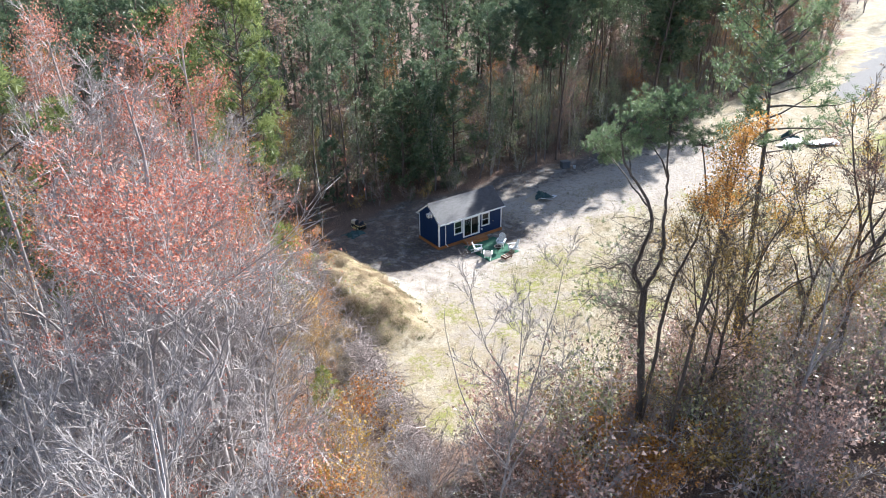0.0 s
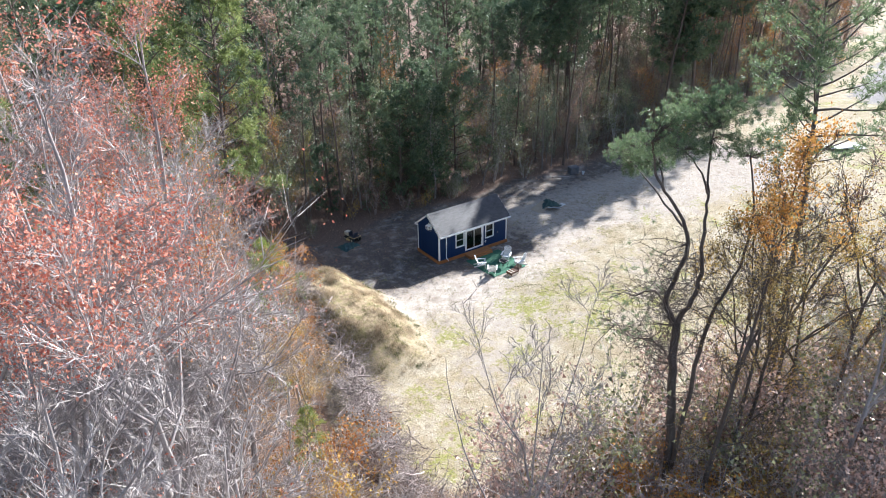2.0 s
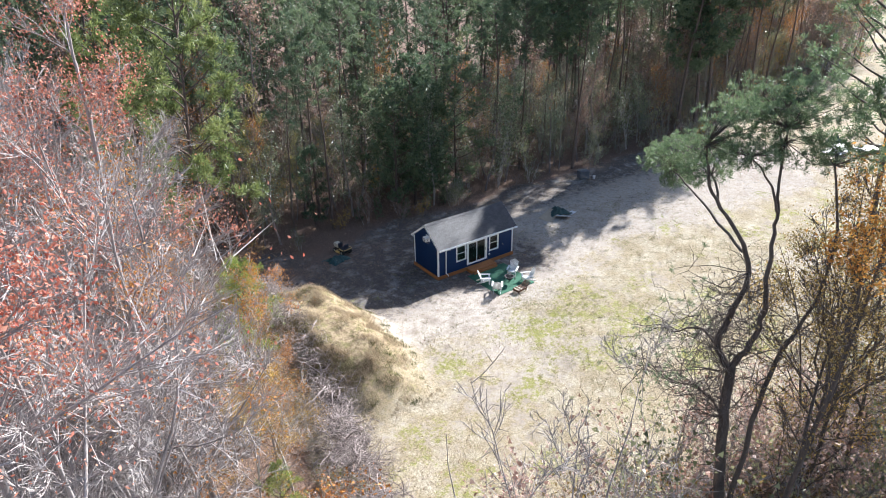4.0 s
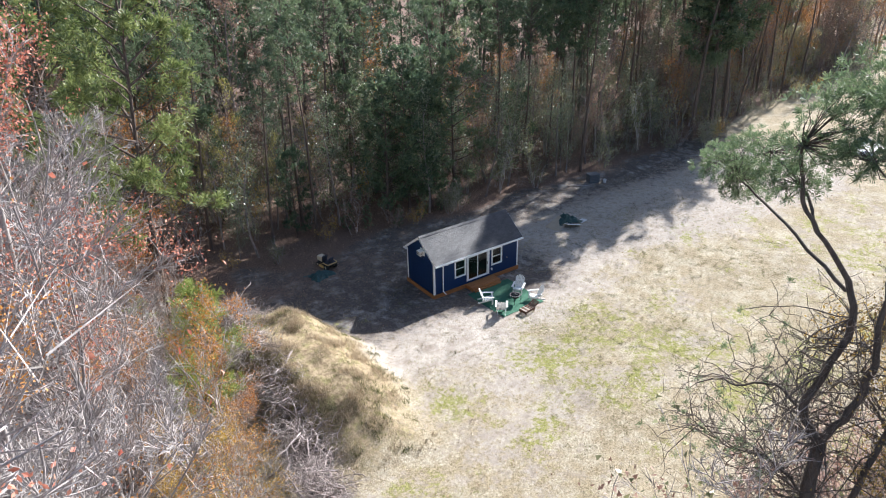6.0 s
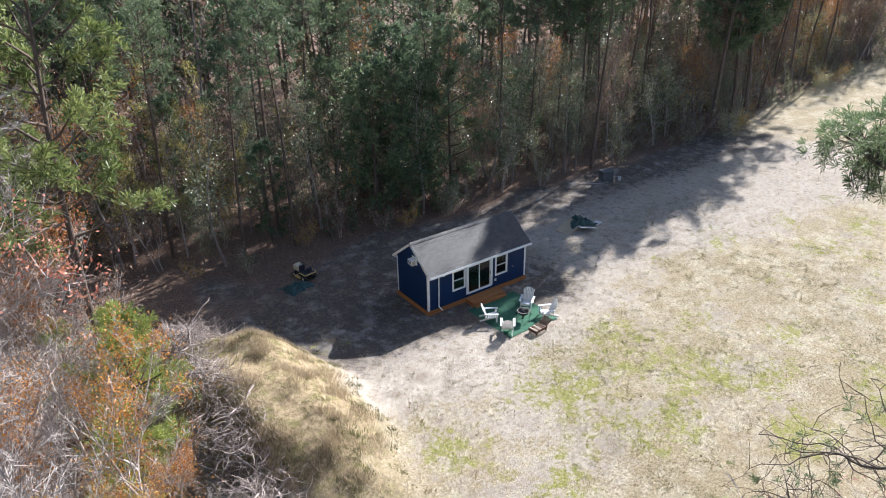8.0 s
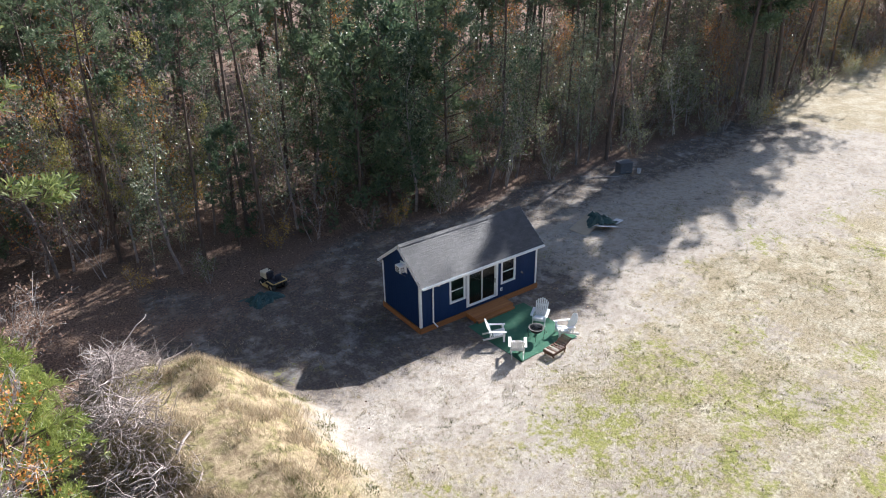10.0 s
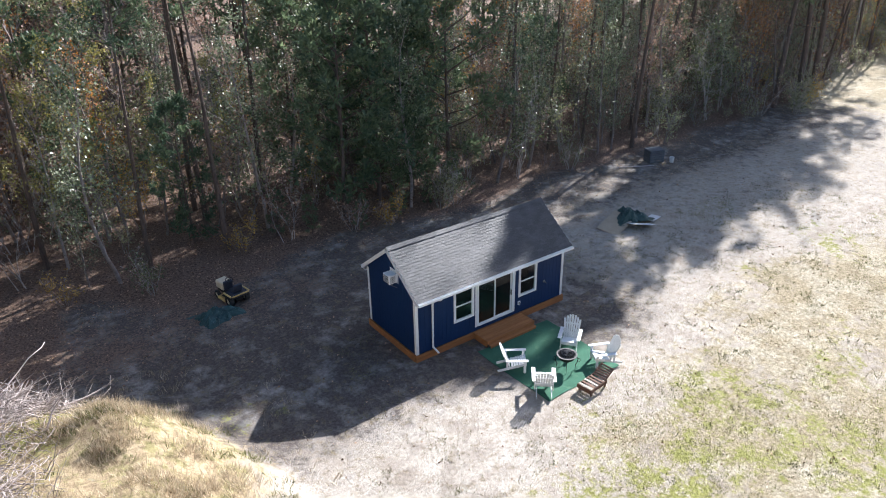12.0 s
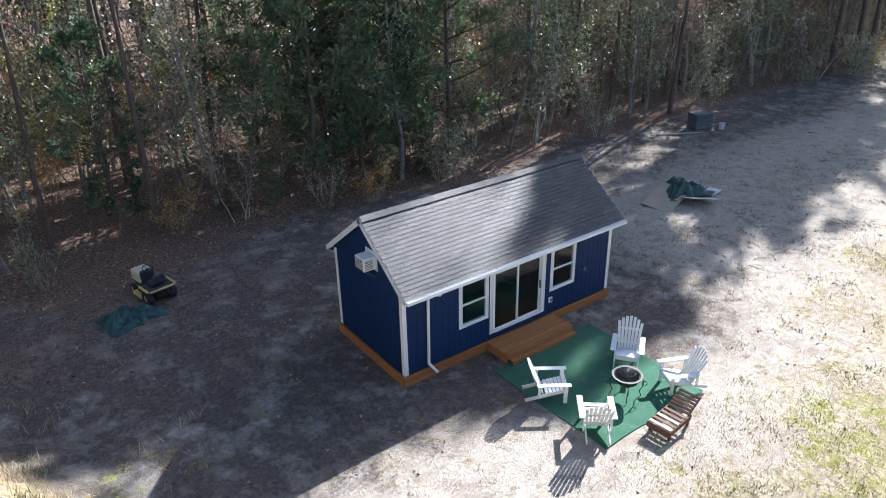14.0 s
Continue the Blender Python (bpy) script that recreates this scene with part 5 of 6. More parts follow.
while count < 60:
    x = place.uniform(42, 118)
    y = float(wood_edge(x)) + 0.3 + 11 * place.random()
    if not room(x, y, 1.2):
        continue
    k = place.choice((0, 2, 2, 3, 1))
    plant("woodland_tree", ("slender woodland tree with thin russet leaves", "slender woodland tree with thin olive leaves", "slender woodland tree with thin russet leaves", "slender woodland tree with thin orange leaves")[k], "tree",
          forest_kinds[k], x, y, place.uniform(0, 360), place.uniform(0.5, 1.1), 1.0, "slender trees in the woods", (place.uniform(-8, 8), place.uniform(-8, 8)))
    count += 1
# a wall of full pines deeper in the woods
count = 0
while count < 62:
    x = -46 + 185 * place.random()
    y = float(wood_edge(min(x, 112))) + 20 + 26 * place.random()
    if not room(x, y, 2.6):
        continue
    plant("pine_tree", "tall full-crowned pine deep in the woods", "tree", FULL_PINES[place.randrange(3)], x, y, place.uniform(0, 360), place.uniform(21, 28) / 24.0, 1.0, "pines behind the house")
    count += 1
count = 0
while count < 5:
    x = place.uniform(4, 16)
    y = float(wood_edge(x)) + 0.6 + 5 * place.random()
    if not room(x, y, 1.5):
        continue
    plant("young_pine", "young dark green pine at the woods' edge", "tree", YOUNG_PINES[place.randrange(3)], x, y, place.uniform(0, 360), place.uniform(1.1, 1.75), 1.0, "young pines in the woods")
    count += 1
count = 0
while count < 9:
    x = place.uniform(-22, 30)
    y = float(wood_edge(x)) + 2.5 + 12 * place.random()
    if not room(x, y, 1.8):
        continue
    plant("young_pine", "young dark green pine in the understorey", "tree", YOUNG_PINES[place.randrange(3)], x, y, place.uniform(0, 360), place.uniform(0.7, 1.6), 1.0, "young pines in the woods")
    count += 1
count = 0
while count < 100:
    x = -30 + 160 * place.random() ** 1.1
    y = float(wood_edge(x)) + 1.5 + 26 * place.random() ** 1.2
    if not room(x, y, 1.3):
        continue
    k = place.randrange(4)
    plant("woodland_tree", ("slender woodland tree with thin russet leaves", "slender woodland tree with thin olive leaves", "slender woodland tree with thin russet leaves", "slender woodland tree with thin orange leaves")[k], "tree",
          forest_kinds[k], x, y, place.uniform(0, 360), place.uniform(0.55, 1.05), 1.0, "slender trees in the woods", (place.uniform(-5, 5), place.uniform(-5, 5)))
    count += 1
count = 0
while count < 250:
    x = -26 + 136 * place.random() ** 1.05
    y = float(wood_edge(x)) + 1.2 + 24 * place.random() ** 1.2
    if not room(x, y, 0.8):
        continue
    if x < 3 and y < float(wood_edge(x)) + 6 and place.random() < 0.7:
        continue
    mat, kind = sapling_kinds[place.randrange(len(sapling_kinds))]
    what = {OLIVE_LEAF: "olive green", RUSSET_LEAF: "dry russet", GOLD_LEAF: "golden"}[mat]
    plant("sapling", f"understorey sapling with {what} leaves in leaf litter", "sapling", kind, x, y, place.uniform(0, 360), place.uniform(0.6, 1.6), 1.0, "saplings in the woods")
    count += 1

count = 0
while count < 150:
    x = -24 + 134 * place.random() ** 1.1
    y = float(wood_edge(x)) - (2.2 if x > 44 else 0.2) + 14 * place.random() ** 1.5
    if not room(x, y, 0.7):
        continue
    if (x < 3 or 10 < x < 34) and place.random() < 0.72:
        continue
    mat, kind = low_kinds[place.randrange(6)]
    what = {OLIVE_LEAF: "olive green", RUSSET_LEAF: "dry russet", GOLD_LEAF: "golden"}[mat]
    plant("understorey_bush", f"low understorey bush with {what} leaves", "bush", kind, x, y, place.uniform(0, 360), place.uniform(0.5, 1.4), 1.0, "low bushes in the woods")
    count += 1
# glossy evergreens and yellowing slim trees under the pines
count = 0
while count < 72:
    x = -14 + 80 * place.random()
    y = float(wood_edge(x)) + 1.2 + 12 * place.random()
    if (x < 8 and place.random() < 0.6) or not room(x, y, 1.4):
        continue
    plant("holly_tree", "slim evergreen tree with small glossy dark leaves", "tree", holly_kinds[count % 3], x, y, place.uniform(0, 360), place.uniform(0.35, 0.85), 1.0, "evergreens under the pines", (place.uniform(-4, 4), place.uniform(-4, 4)))
    count += 1
for x, y, s in ((-9.5, 17.5, 0.62), (-7.0, 19.5, 0.75), (-11.0, 20.5, 0.7), (-4.2, 18.6, 0.6), (-5.5, 22.5, 0.85), (0.4, 19.2, 0.62), (-13.0, 18.5, 0.65), (-8.4, 23.5, 0.9)):
    plant("woodland_tree", "slim pale-barked tree with yellowing olive leaves", "tree", yellow_kind, x, y, place.uniform(0, 360), s, 1.0, "slender trees in the woods", (place.uniform(-7, 7), place.uniform(-7, 7)))
for x, y, s in ((6.4, 16.3, 1.1), (4.6, 12.2, 0.24), (7.4, 12.6, 0.3), (9.6, 12.9, 0.22), (2.2, 13.4, 0.26), (12.0, 13.6, 0.3), (0.6, 14.4, 0.3)):
    plant("young_pine", "soft dark green young pine behind the house", "tree", YOUNG_PINES[place.randrange(3)], x, y, place.uniform(0, 360), s, 1.0, "young pines in the woods")
# pines that close the view over the woods
count = 0
while count < 56:
    x, y = place.uniform(-34, 78), place.uniform(30, 60)
    if not room(x, y, 2.0):
        continue
    plant("pine_tree", "tall full-crowned pine deep in the woods", "tree", FULL_PINES[count % 3], x, y, place.uniform(0, 360), place.uniform(17, 24) / 24.0, 1.0, "pines behind the house")
    count += 1
count = 0
while count < 22:
    x, y = place.uniform(-34, 18), place.uniform(23, 52)
    if not room(x, y, 2.5):
        continue
    plant("pine_tree", "tall full-crowned pine deep in the woods", "tree", FULL_PINES[count % 3], x, y, place.uniform(0, 360), place.uniform(19, 25) / 24.0, 1.0, "pines behind the house")
    count += 1
for k in range(18):
    x = -30 + 4.2 * k
    plant("pine_tree", "tall full-crowned pine deep in the woods", "tree", FULL_PINES[(k + 1) % 3], x, 78 + place.uniform(0, 14), place.uniform(0, 360), place.uniform(24, 30) / 24.0, 1.0, "pines behind the house")
for k in range(28):
    x = -34 + 5.6 * k
    plant("pine_tree", "tall full-crowned pine deep in the woods", "tree", FULL_PINES[k % 3], x + place.uniform(-1.5, 1.5), 58 + place.uniform(0, 16), place.uniform(0, 360), place.uniform(25, 31) / 24.0, 1.0, "pines behind the house")

# ---- plants: the left woods and the near trees ----
def tree(kind_list, k, label, x, y, h, turn=None, spread=1.0, group="trees beside the clearing", full=19.0):
    s = h / full
    return plant("broadleaf_tree", label, "tree", kind_list[k], x, y, place.uniform(0, 360) if turn is None else turn, s * spread, 1.0 / spread, group)


tree(red_kinds, 1, "pale-barked red maple with scattered red leaves", -30.4, -27.5, 26.0, 40)
tree(red_kinds, 0, "pale-barked red maple with scattered red leaves", -25.0, -10.5, 25.5, 100)
tree(red_kinds, 2, "pale-barked red maple with scattered red leaves", -27.5, -7.0, 26.0, 200)
tree(red_kinds, 3, "pale-barked red maple with scattered red leaves", -33.5, -26.0, 24.0, 10)
tree(orange_kinds, 0, "grey tree with thin orange leaves", -26.5, -20.5, 21.0)
tree(orange_kinds, 1, "grey tree with thin orange leaves", -36.0, -18.0, 23.0)
tree(orange_kinds, 2, "grey tree with thin orange leaves", -31.0, -3.0, 24.0)
tree(red_kinds, 0, "pale-barked red maple with scattered red leaves", -37.0, -8.0, 25.0)
for x, y, h in ((-29.0, -24.5, 20), (-24.0, -16.0, 19), (-26.8, -22.5, 16), (-23.5, -6.0, 18), (-34.5, -33.0, 21), (-37.5, -28.5, 21), (-30.0, -14.5, 22), (-33.0, -38.0, 20),
                (-31.5, -36.0, 15), (-22.8, -1.5, 18), (-24.5, 3.0, 21), (-29.0, 6.0, 22), (-34.5, -12.0, 23), (-41.0, -14.0, 16), (-38.0, -35.0, 20), (-42.0, -27.0, 22), (-20.5, 5.5, 18), (-29.5, -29.0, 15)):
    tree(bare_kinds, place.randrange(4), "leafless pale grey tree with dense fine twigs", x, y, h)
count = 0
while count < 48:
    x, y = place.uniform(-34, -20.5), place.uniform(-30, 6)
    if x > float(left_edge(y)) - 3.0 or (y < -8 and 34.8 * (x + 35.7) - 14.1 * (y + 52.4) > -120) or not room(x, y, 1.9):
        continue
    k = place.choice((0, 1, 2, 0, 1, 2, 0, 1, 2, 0, 1, 3 if y > -16 else 1, 5))
    tree(scrub_kinds, k, "small leafless grey tree with dense tangled twigs" if k < 3 else "small grey tree with dense twigs and thin autumn leaves", x, y, place.uniform(6.5, 9) + min(6.5, max(0.0, -21.0 - x) * 1.1), group="small trees beside the clearing", full=11.0)
    count += 1
for x, y, h in ((-44.0, -33.0, 21), (-46.0, -20.0, 23), (-31.5, -21.0, 21), (-45.0, -9.0, 24), (-40.0, -30.5, 20), (-35.5, -29.5, 20), (-28.0, -11.5, 22), (-26.0, -2.0, 21)):
    tree(bare_kinds, place.randrange(4), "leafless pale grey tree with dense fine twigs", x, y, h)
tree(scrub_kinds, 3, "small grey tree with dense orange autumn leaves", -19.6, -12.6, 10.8, 20, 0.85, "small trees beside the clearing", 11.0)
tree(scrub_kinds, 4, "small grey tree with dense golden autumn leaves", -19.9, -15.2, 8.8, 70, 0.85, "small trees beside the clearing", 11.0)
for x, y, h, k in ((-21.4, -10.8, 10.5, 3), (-22.2, -16.8, 8.0, 4), (-24.0, -7.0, 11.5, 5)):
    tree(scrub_kinds, k, "small grey tree with dense autumn leaves", x, y, h, None, 0.85, "small trees beside the clearing", 11.0)
for x, y, h, k in ((-20.2, -1.8, 10.0, 3), (-21.2, 0.8, 11.0, 3), (-18.9, -9.8, 6.5, 3), (-19.2, -11.6, 6.0, 4), (-19.6, -14.2, 6.5, 3), (-21.4, -2.2, 8.5, 5)):
    tree(scrub_kinds, k, "small grey tree with dense autumn leaves", x, y, h, None, 0.9, "small trees beside the clearing", 11.0)
a, b, tips, rng = broadleaf(470, 18.0, 4.6, 0.36, 24, 10, 12, BROWN_BARK, 0.10, 0.009, fork=4, trunk_wobble=0.05, fine=1, rise=0.12)
plant("broadleaf_tree", "leafless young tree with upswept fine branches", "tree", [("trunk", a), ("twig_mass", b)], -20.0, -33.6, 30, 0.92, 1.0, "trees beside the clearing")

# lit pine by the clearing and pines behind the maples
a, b = pine(150, 9.0, 0.06, 40, 7, 16, 2.4, LIME_NEEDLES, 0.28, 0.03, radius=0.08)
YOUNG_SUN = [("trunk", a), ("crown", b)]
a, b = pine(160, 25.0, 0.42, 40, 9, 18, 4.4, SUN_NEEDLES, 0.38, 0.06)
SUN_PINE = [("trunk", a), ("crown", b)]
for x, y, h, turn in ((-18.3, -0.8, 25.5, 0), (-33.5, -10.5, 27.0, 140), (-38.5, -2.0, 27, 60), (-20.5, 9.0, 24, 200), (-41.0, -4.0, 28, 20)):
    plant("pine_tree", "sunlit pine with yellow-green needle tufts", "tree", SUN_PINE, x, y, turn, h / 25.0, 1.0, "pines beside the clearing")
for x, y in ((-46, 4), (-40, 12), (-34, 16), (-52, 14), (-46, 24), (-38, 27), (-30, 24), (-26, 17), (-56, -4), (-52, 34), (-42, 38), (-32, 36), (-24, 30), (-18, 34), (-12, 40), (-28, 46), (-6, 33)):
    plant("pine_tree", "tall pine with bare lower trunk in dense woods", "tree", PINES[place.randrange(3)], x, y, place.uniform(0, 360), place.uniform(24, 29) / 24.0, 1.0, "pines beside the clearing")
for k in range(44):
    x, y = place.uniform(-62, 4), place.uniform(24, 58)
    plant("woodland_tree", "slender woodland tree behind the near trees", "tree", forest_kinds[place.randrange(4)], x, y, place.uniform(0, 360), place.uniform(0.9, 1.5), 1.0, "slender trees in the woods")
for x, y, s in ((-18.5, -5.4, 1.05), (-18.0, -3.2, 0.8), (-19.6, -7.6, 0.75), (-17.0, 2.2, 0.42), (-16.9, 0.4, 0.36), (-17.3, 4.2, 0.4), (-19.4, -9.3, 0.5), (-20.0, 1.5, 0.7), (-21.5, -17.5, 0.55)):
    plant("young_pine", "young green pine at the brush pile's edge", "tree", YOUNG_SUN, x, y, place.uniform(0, 360), s, 1.0, "young pines")

# slender golden tree, crooked pine and tall pine where the clearing opens
a, b, tips, rng = broadleaf(411, 22.0, 3.6, 0.22, 26, 9, 11, DARK_BARK, 0.15, 0.012, lean=(0.02, 0.02), fork=2, trunk_wobble=0.05, fine=1, rise=0.06)
plant("oak_tree", "slender dark-barked oak with golden brown leaves and an orange top", "tree",
      [("trunk", a), ("twig_mass", b), ("crown", leafy(rng, tips, 9000, 0.35, 0.055, BRONZE_LEAF, patchy(0.35, -0.25, 3))),
       ("crown", leafy(rng, tips, 16000, 0.35, 0.07, AMBER_LEAF, lambda c: (c[:, 2] > 17.5) & patchy(0.3, -0.3, 5)(c)))], -6.0, -33.0, 0, 1.0)
plant("oak_tree", "slender dark-barked oak with golden brown leaves", "tree", [("trunk", a), ("twig_mass", b), ("crown", leafy(rng, tips, 10000, 0.35, 0.055, BRONZE_LEAF, patchy(0.35, -0.15, 7)))], -2.6, -32.2, 140, 0.86)


def bend(points, n):
    """A smooth line through a few points: a Catmull-Rom curve, n points a span."""
    p = np.array([points[0], *points, points[-1]], float)
    t = np.linspace(0, 1, n, endpoint=False)[:, None]
    out = [0.5 * (2 * b + (c - a) * t + (2 * a - 5 * b + 4 * c - d) * t ** 2 + (3 * b - a - 3 * c + d) * t ** 3) for a, b, c, d in zip(p, p[1:], p[2:], p[3:])]
    return np.concatenate(out + [p[-1:]])


def crooked_pine():
    """A forked, twisting pine with flat needle puffs at its limb ends and a skirt of dead twigs."""
    rng = np.random.default_rng(460)
    bole = bend([(0.5, -0.6, -0.4), (0.45, -0.45, 5.0), (0.2, -0.1, 9.0), (0.05, 0.0, 11.9)], 5)
    limbs = [(bend([(0.05, 0.0, 11.8), (-0.25, 0.55, 12.9), (-0.1, 0.2, 14.6), (0.05, 0.0, 15.8), (-0.15, 0.3, 17.2), (-0.6, 1.2, 18.5), (-0.8, 1.7, 19.5), (-0.9, 2.0, 20.8)], 4), 0.19, 0.06),
             (bend([(0.05, 0.0, 11.8), (0.3, -0.5, 13.2), (0.4, -0.7, 14.6), (0.3, -0.6, 16.0), (0.35, -0.5, 17.8), (0.2, -0.4, 19.2), (0.3, -0.2, 21.6)], 4), 0.17, 0.05),
             (bend([(0.45, -0.8, 3.0), (0.6, -1.1, 9.5), (0.7, -1.4, 12.6), (1.1, -1.9, 14.8), (1.3, -2.2, 17.5), (1.2, -1.6, 20.5)], 4), 0.15, 0.05)]
    sides = [bend([(-0.1, 0.3, 16.9), (0.4, 2.2, 17.7), (1.1, 4.0, 18.2), (1.7, 5.6, 18.6)], 4), bend([(-0.15, 0.4, 12.5), (0.3, 1.7, 12.7), (1.0, 3.4, 11.4), (1.2, 4.0, 11.2)], 4),
             bend([(0.2, -0.1, 9.4), (0.5, 1.6, 9.8), (0.7, 3.0, 9.0), (0.9, 4.6, 9.3)], 4), bend([(-0.6, 1.2, 18.5), (0.1, 2.2, 19.3), (0.7, 3.6, 19.7)], 4),
             bend([(0.3, -0.5, 18.6), (-0.4, -0.4, 19.8), (-1.2, 0.0, 20.9)], 4), bend([(0.3, -0.3, 20.2), (1.2, 0.6, 21.3), (1.5, 1.4, 21.8)], 4)]
    for p in [bole, *sides] + [q for q, _, _ in limbs]:
        p[1:] += rng.normal(0, 0.028, p[1:].shape)
    stems = [(bole, 0.25, 0.19, 10)] + [(p, 0.8 * a, 0.7 * b, 8) for p, a, b in limbs] + [(p, 0.06, 0.02, 6) for p in sides]
    twigs, centres, axes = [], [], []
    puffs = [(1.7, 5.7, 18.6, 1.0), (1.2, 4.7, 19.2, 1.1), (0.7, 3.5, 19.8, 1.15), (-0.1, 2.4, 19.5, 0.9), (-0.7, 1.5, 20.7, 1.1), (-0.5, 1.1, 21.8, 1.2), (-0.1, 0.5, 22.5, 1.3), (0.2, -0.1, 22.0, 1.2), (0.3, -0.5, 21.0, 1.1),
             (0.9, -0.9, 22.4, 1.2), (1.1, 1.6, 21.7, 1.2), (1.6, 0.3, 22.7, 1.1), (-1.3, 0.0, 21.0, 0.9), (1.3, -1.7, 20.8, 1.1), (2.0, 5.0, 18.0, 0.8)]
    woods = np.concatenate([p for p, _, _ in limbs] + sides)
    for x, y, z, r in puffs:
        c = np.array((x, y, z))
        root = woods[np.argmin(((woods - c) ** 2).sum(1))]
        for k in range(84):
            d = unit(rng.normal(0, 1, 3))
            e = c + d * r * np.array((1.25, 1.25, 0.62)) * rng.uniform(0.35, 1.0)
            if k % 3 == 0:
                m = (root + e) / 2 + rng.normal(0, 0.15, 3)
                twigs.append((np.array([root, m, e]), 0.018, 0.007, 3))
            centres.append(e)
            axes.append(unit(d * (1, 1, 0.4) + (0, 0, 0.55)))
    skirt = np.concatenate([bole[6:], bole[6:], limbs[0][0][:14], limbs[1][0][:12], limbs[2][0][5:12], sides[1], sides[2], sides[2]])
    for k in range(250):
        p = skirt[rng.integers(len(skirt))]
        d = np.array((rng.normal(0.1, 0.7), rng.normal(0.5, 0.8), rng.normal(-0.05, 0.35)))
        br = grow(rng, p, d, rng.uniform(1.0, 3.4), 7, 0.28, -0.015)
        twigs.append((br, 0.022, 0.008, 4))
        for j in range(7):
            q = br[rng.integers(1, 8)]
            tw = grow(rng, q, rng.normal(0, 1, 3), rng.uniform(0.4, 1.2), 3, 0.35, -0.02)
            twigs.append((tw, 0.010, 0.005, 3))
            if rng.random() < 0.22 and tw[-1][1] > 1.5:
                centres.append(tw[-1])
                axes.append(unit(tw[-1] - tw[0]))
    pine_tree = plant("pine_tree", "crooked forked pine with flat green needle puffs and bare lower twigs", "tree",
                      [("trunk", tubes("trunk", stems, DARK_BARK)), ("twig_mass", tubes("twig_mass", twigs, DARK_BARK)), ("crown", tufts("crown", rng, centres, axes, 36, 0.19, 0.018, JADE_NEEDLES))], -6.75, -30.25)
    return pine_tree


crooked_pine()
a, b = pine(421, 28.5, 0.60, 48, 10, 15, 4.4, JADE_NEEDLES, 0.30, 0.045, lean=(0.05, 0.0), bark=DARK_BARK, radius=0.26)
plant("pine_tree", "tall dark-trunked pine with open crown", "tree", [("trunk", a), ("crown", b)], 4.4, -30.0, 30, 1.0)
for x, y, h, k in ((12.0, -36.0, 19, 1), (1.0, -36.5, 14, 2)):
    tree(orange_kinds if k != 0 else bare_kinds, k, "grey tree with thin orange leaves" if k else "leafless pale grey tree with dense fine twigs", x, y, h)
oak_kinds = []
for k in range(3):
    a, b, tips, rng = broadleaf(441 + k, 18.0, 4.8, 0.25, 18, 9, 11, DARK_BARK, 0.17, 0.013, lean=(0.03 * k, 0.04), fork=2, trunk_wobble=0.08, fine=1, rise=0.05)
    oak_kinds.append([("trunk", a), ("twig_mass", b), ("crown", leafy(rng, tips, 5200, 0.35, 0.065, (GOLD_LEAF, RUSSET_LEAF, OLIVE_LEAF)[k], patchy(0.35, -0.1, k)))])
for x, y, h, k in ((7.0, -33.0, 17, 0), (10.0, -31.5, 19, 1), (12.5, -33.0, 20, 0), (9.0, -35.0, 21, 1), (2.0, -32.5, 15, 2), (6.2, -30.0, 12, 1), (-0.6, -31.6, 16, 0), (2.6, -31.6, 16, 0)):
    plant("oak_tree", ("dark-barked oak with thin golden leaves", "dark-barked oak with dry russet leaves", "dark-barked oak with thin olive leaves")[k], "tree", oak_kinds[k], x, y, place.uniform(0, 360), h / 18.0, 1.0, "oaks beside the clearing")
for x, y in ((34, -34), (42, -33), (52, -30), (62, -28), (70, -16), (78, -8), (86, -20)):
    tree(forest_kinds, place.randrange(4), "slender tree with thin brown leaves at the lawn's edge", x, y, place.uniform(11, 17), full=14.0)

for k in range(24):
    x = place.uniform(72, 126)
    plant("woodland_tree", "slender woodland tree with thin brown leaves", "tree", forest_kinds[place.randrange(4)], x, float(wood_edge(x)) + 0.5 + 14 * place.random(), place.uniform(0, 360), place.uniform(0.8, 1.4), 1.0, "slender trees in the woods")
# belt of trees beyond the far field
for k in range(34):
    x, y = 175 + 40 * place.random(), -60 + 5.2 * k
    plant("woodland_tree", "distant tree beyond the far field", "tree", forest_kinds[place.randrange(4)], x, y, place.uniform(0, 360), place.uniform(1.0, 1.5), 1.0, "distant trees")

# orange bush beside the brush pile
for x, y, s in ((-7.4, -31.8, 1.25), (-8.4, -33.2, 1.1), (-5.9, -32.4, 1.0), (-9.6, -32.6, 0.8)):
    plant("leafy_bush", "bush with bright amber orange autumn leaves", "bush", AMBER_BUSH, x, y, place.uniform(0, 360), s, 1.0, "autumn bushes")
for x, y, s, k in ((-11.5, -33.0, 1.2, 0), (-22.5, -24.5, 0.9, 3), (-25.5, -24.0, 1.0, 0), (-23.5, -22.0, 0.9, 3)):
    plant("leafy_bush", "bush with orange and golden autumn leaves", "bush", thicket_leafy[k], x, y, place.uniform(0, 360), s, 1.0, "autumn bushes")
# thickets under the near trees
count = 0
while count < 80:
    x, y = place.uniform(-44, -17.5), place.uniform(-42, 9)
    if x > float(left_edge(y)) - (4.2 if -24 < y < 7 else 1.0) or not room(x, y, 1.5):
        continue
    leafed = place.random() < 0.3
    k = place.randrange(4)
    plant("thicket_bush", "twiggy grey thicket bush with a few leaves" if leafed else "leafless twiggy grey thicket bush", "bush", (thicket_leafy if leafed else thicket_kinds)[k], x, y, place.uniform(0, 360), place.uniform(0.7, 1.5), 1.0, "thicket under the near trees")
    count += 1
count = 0
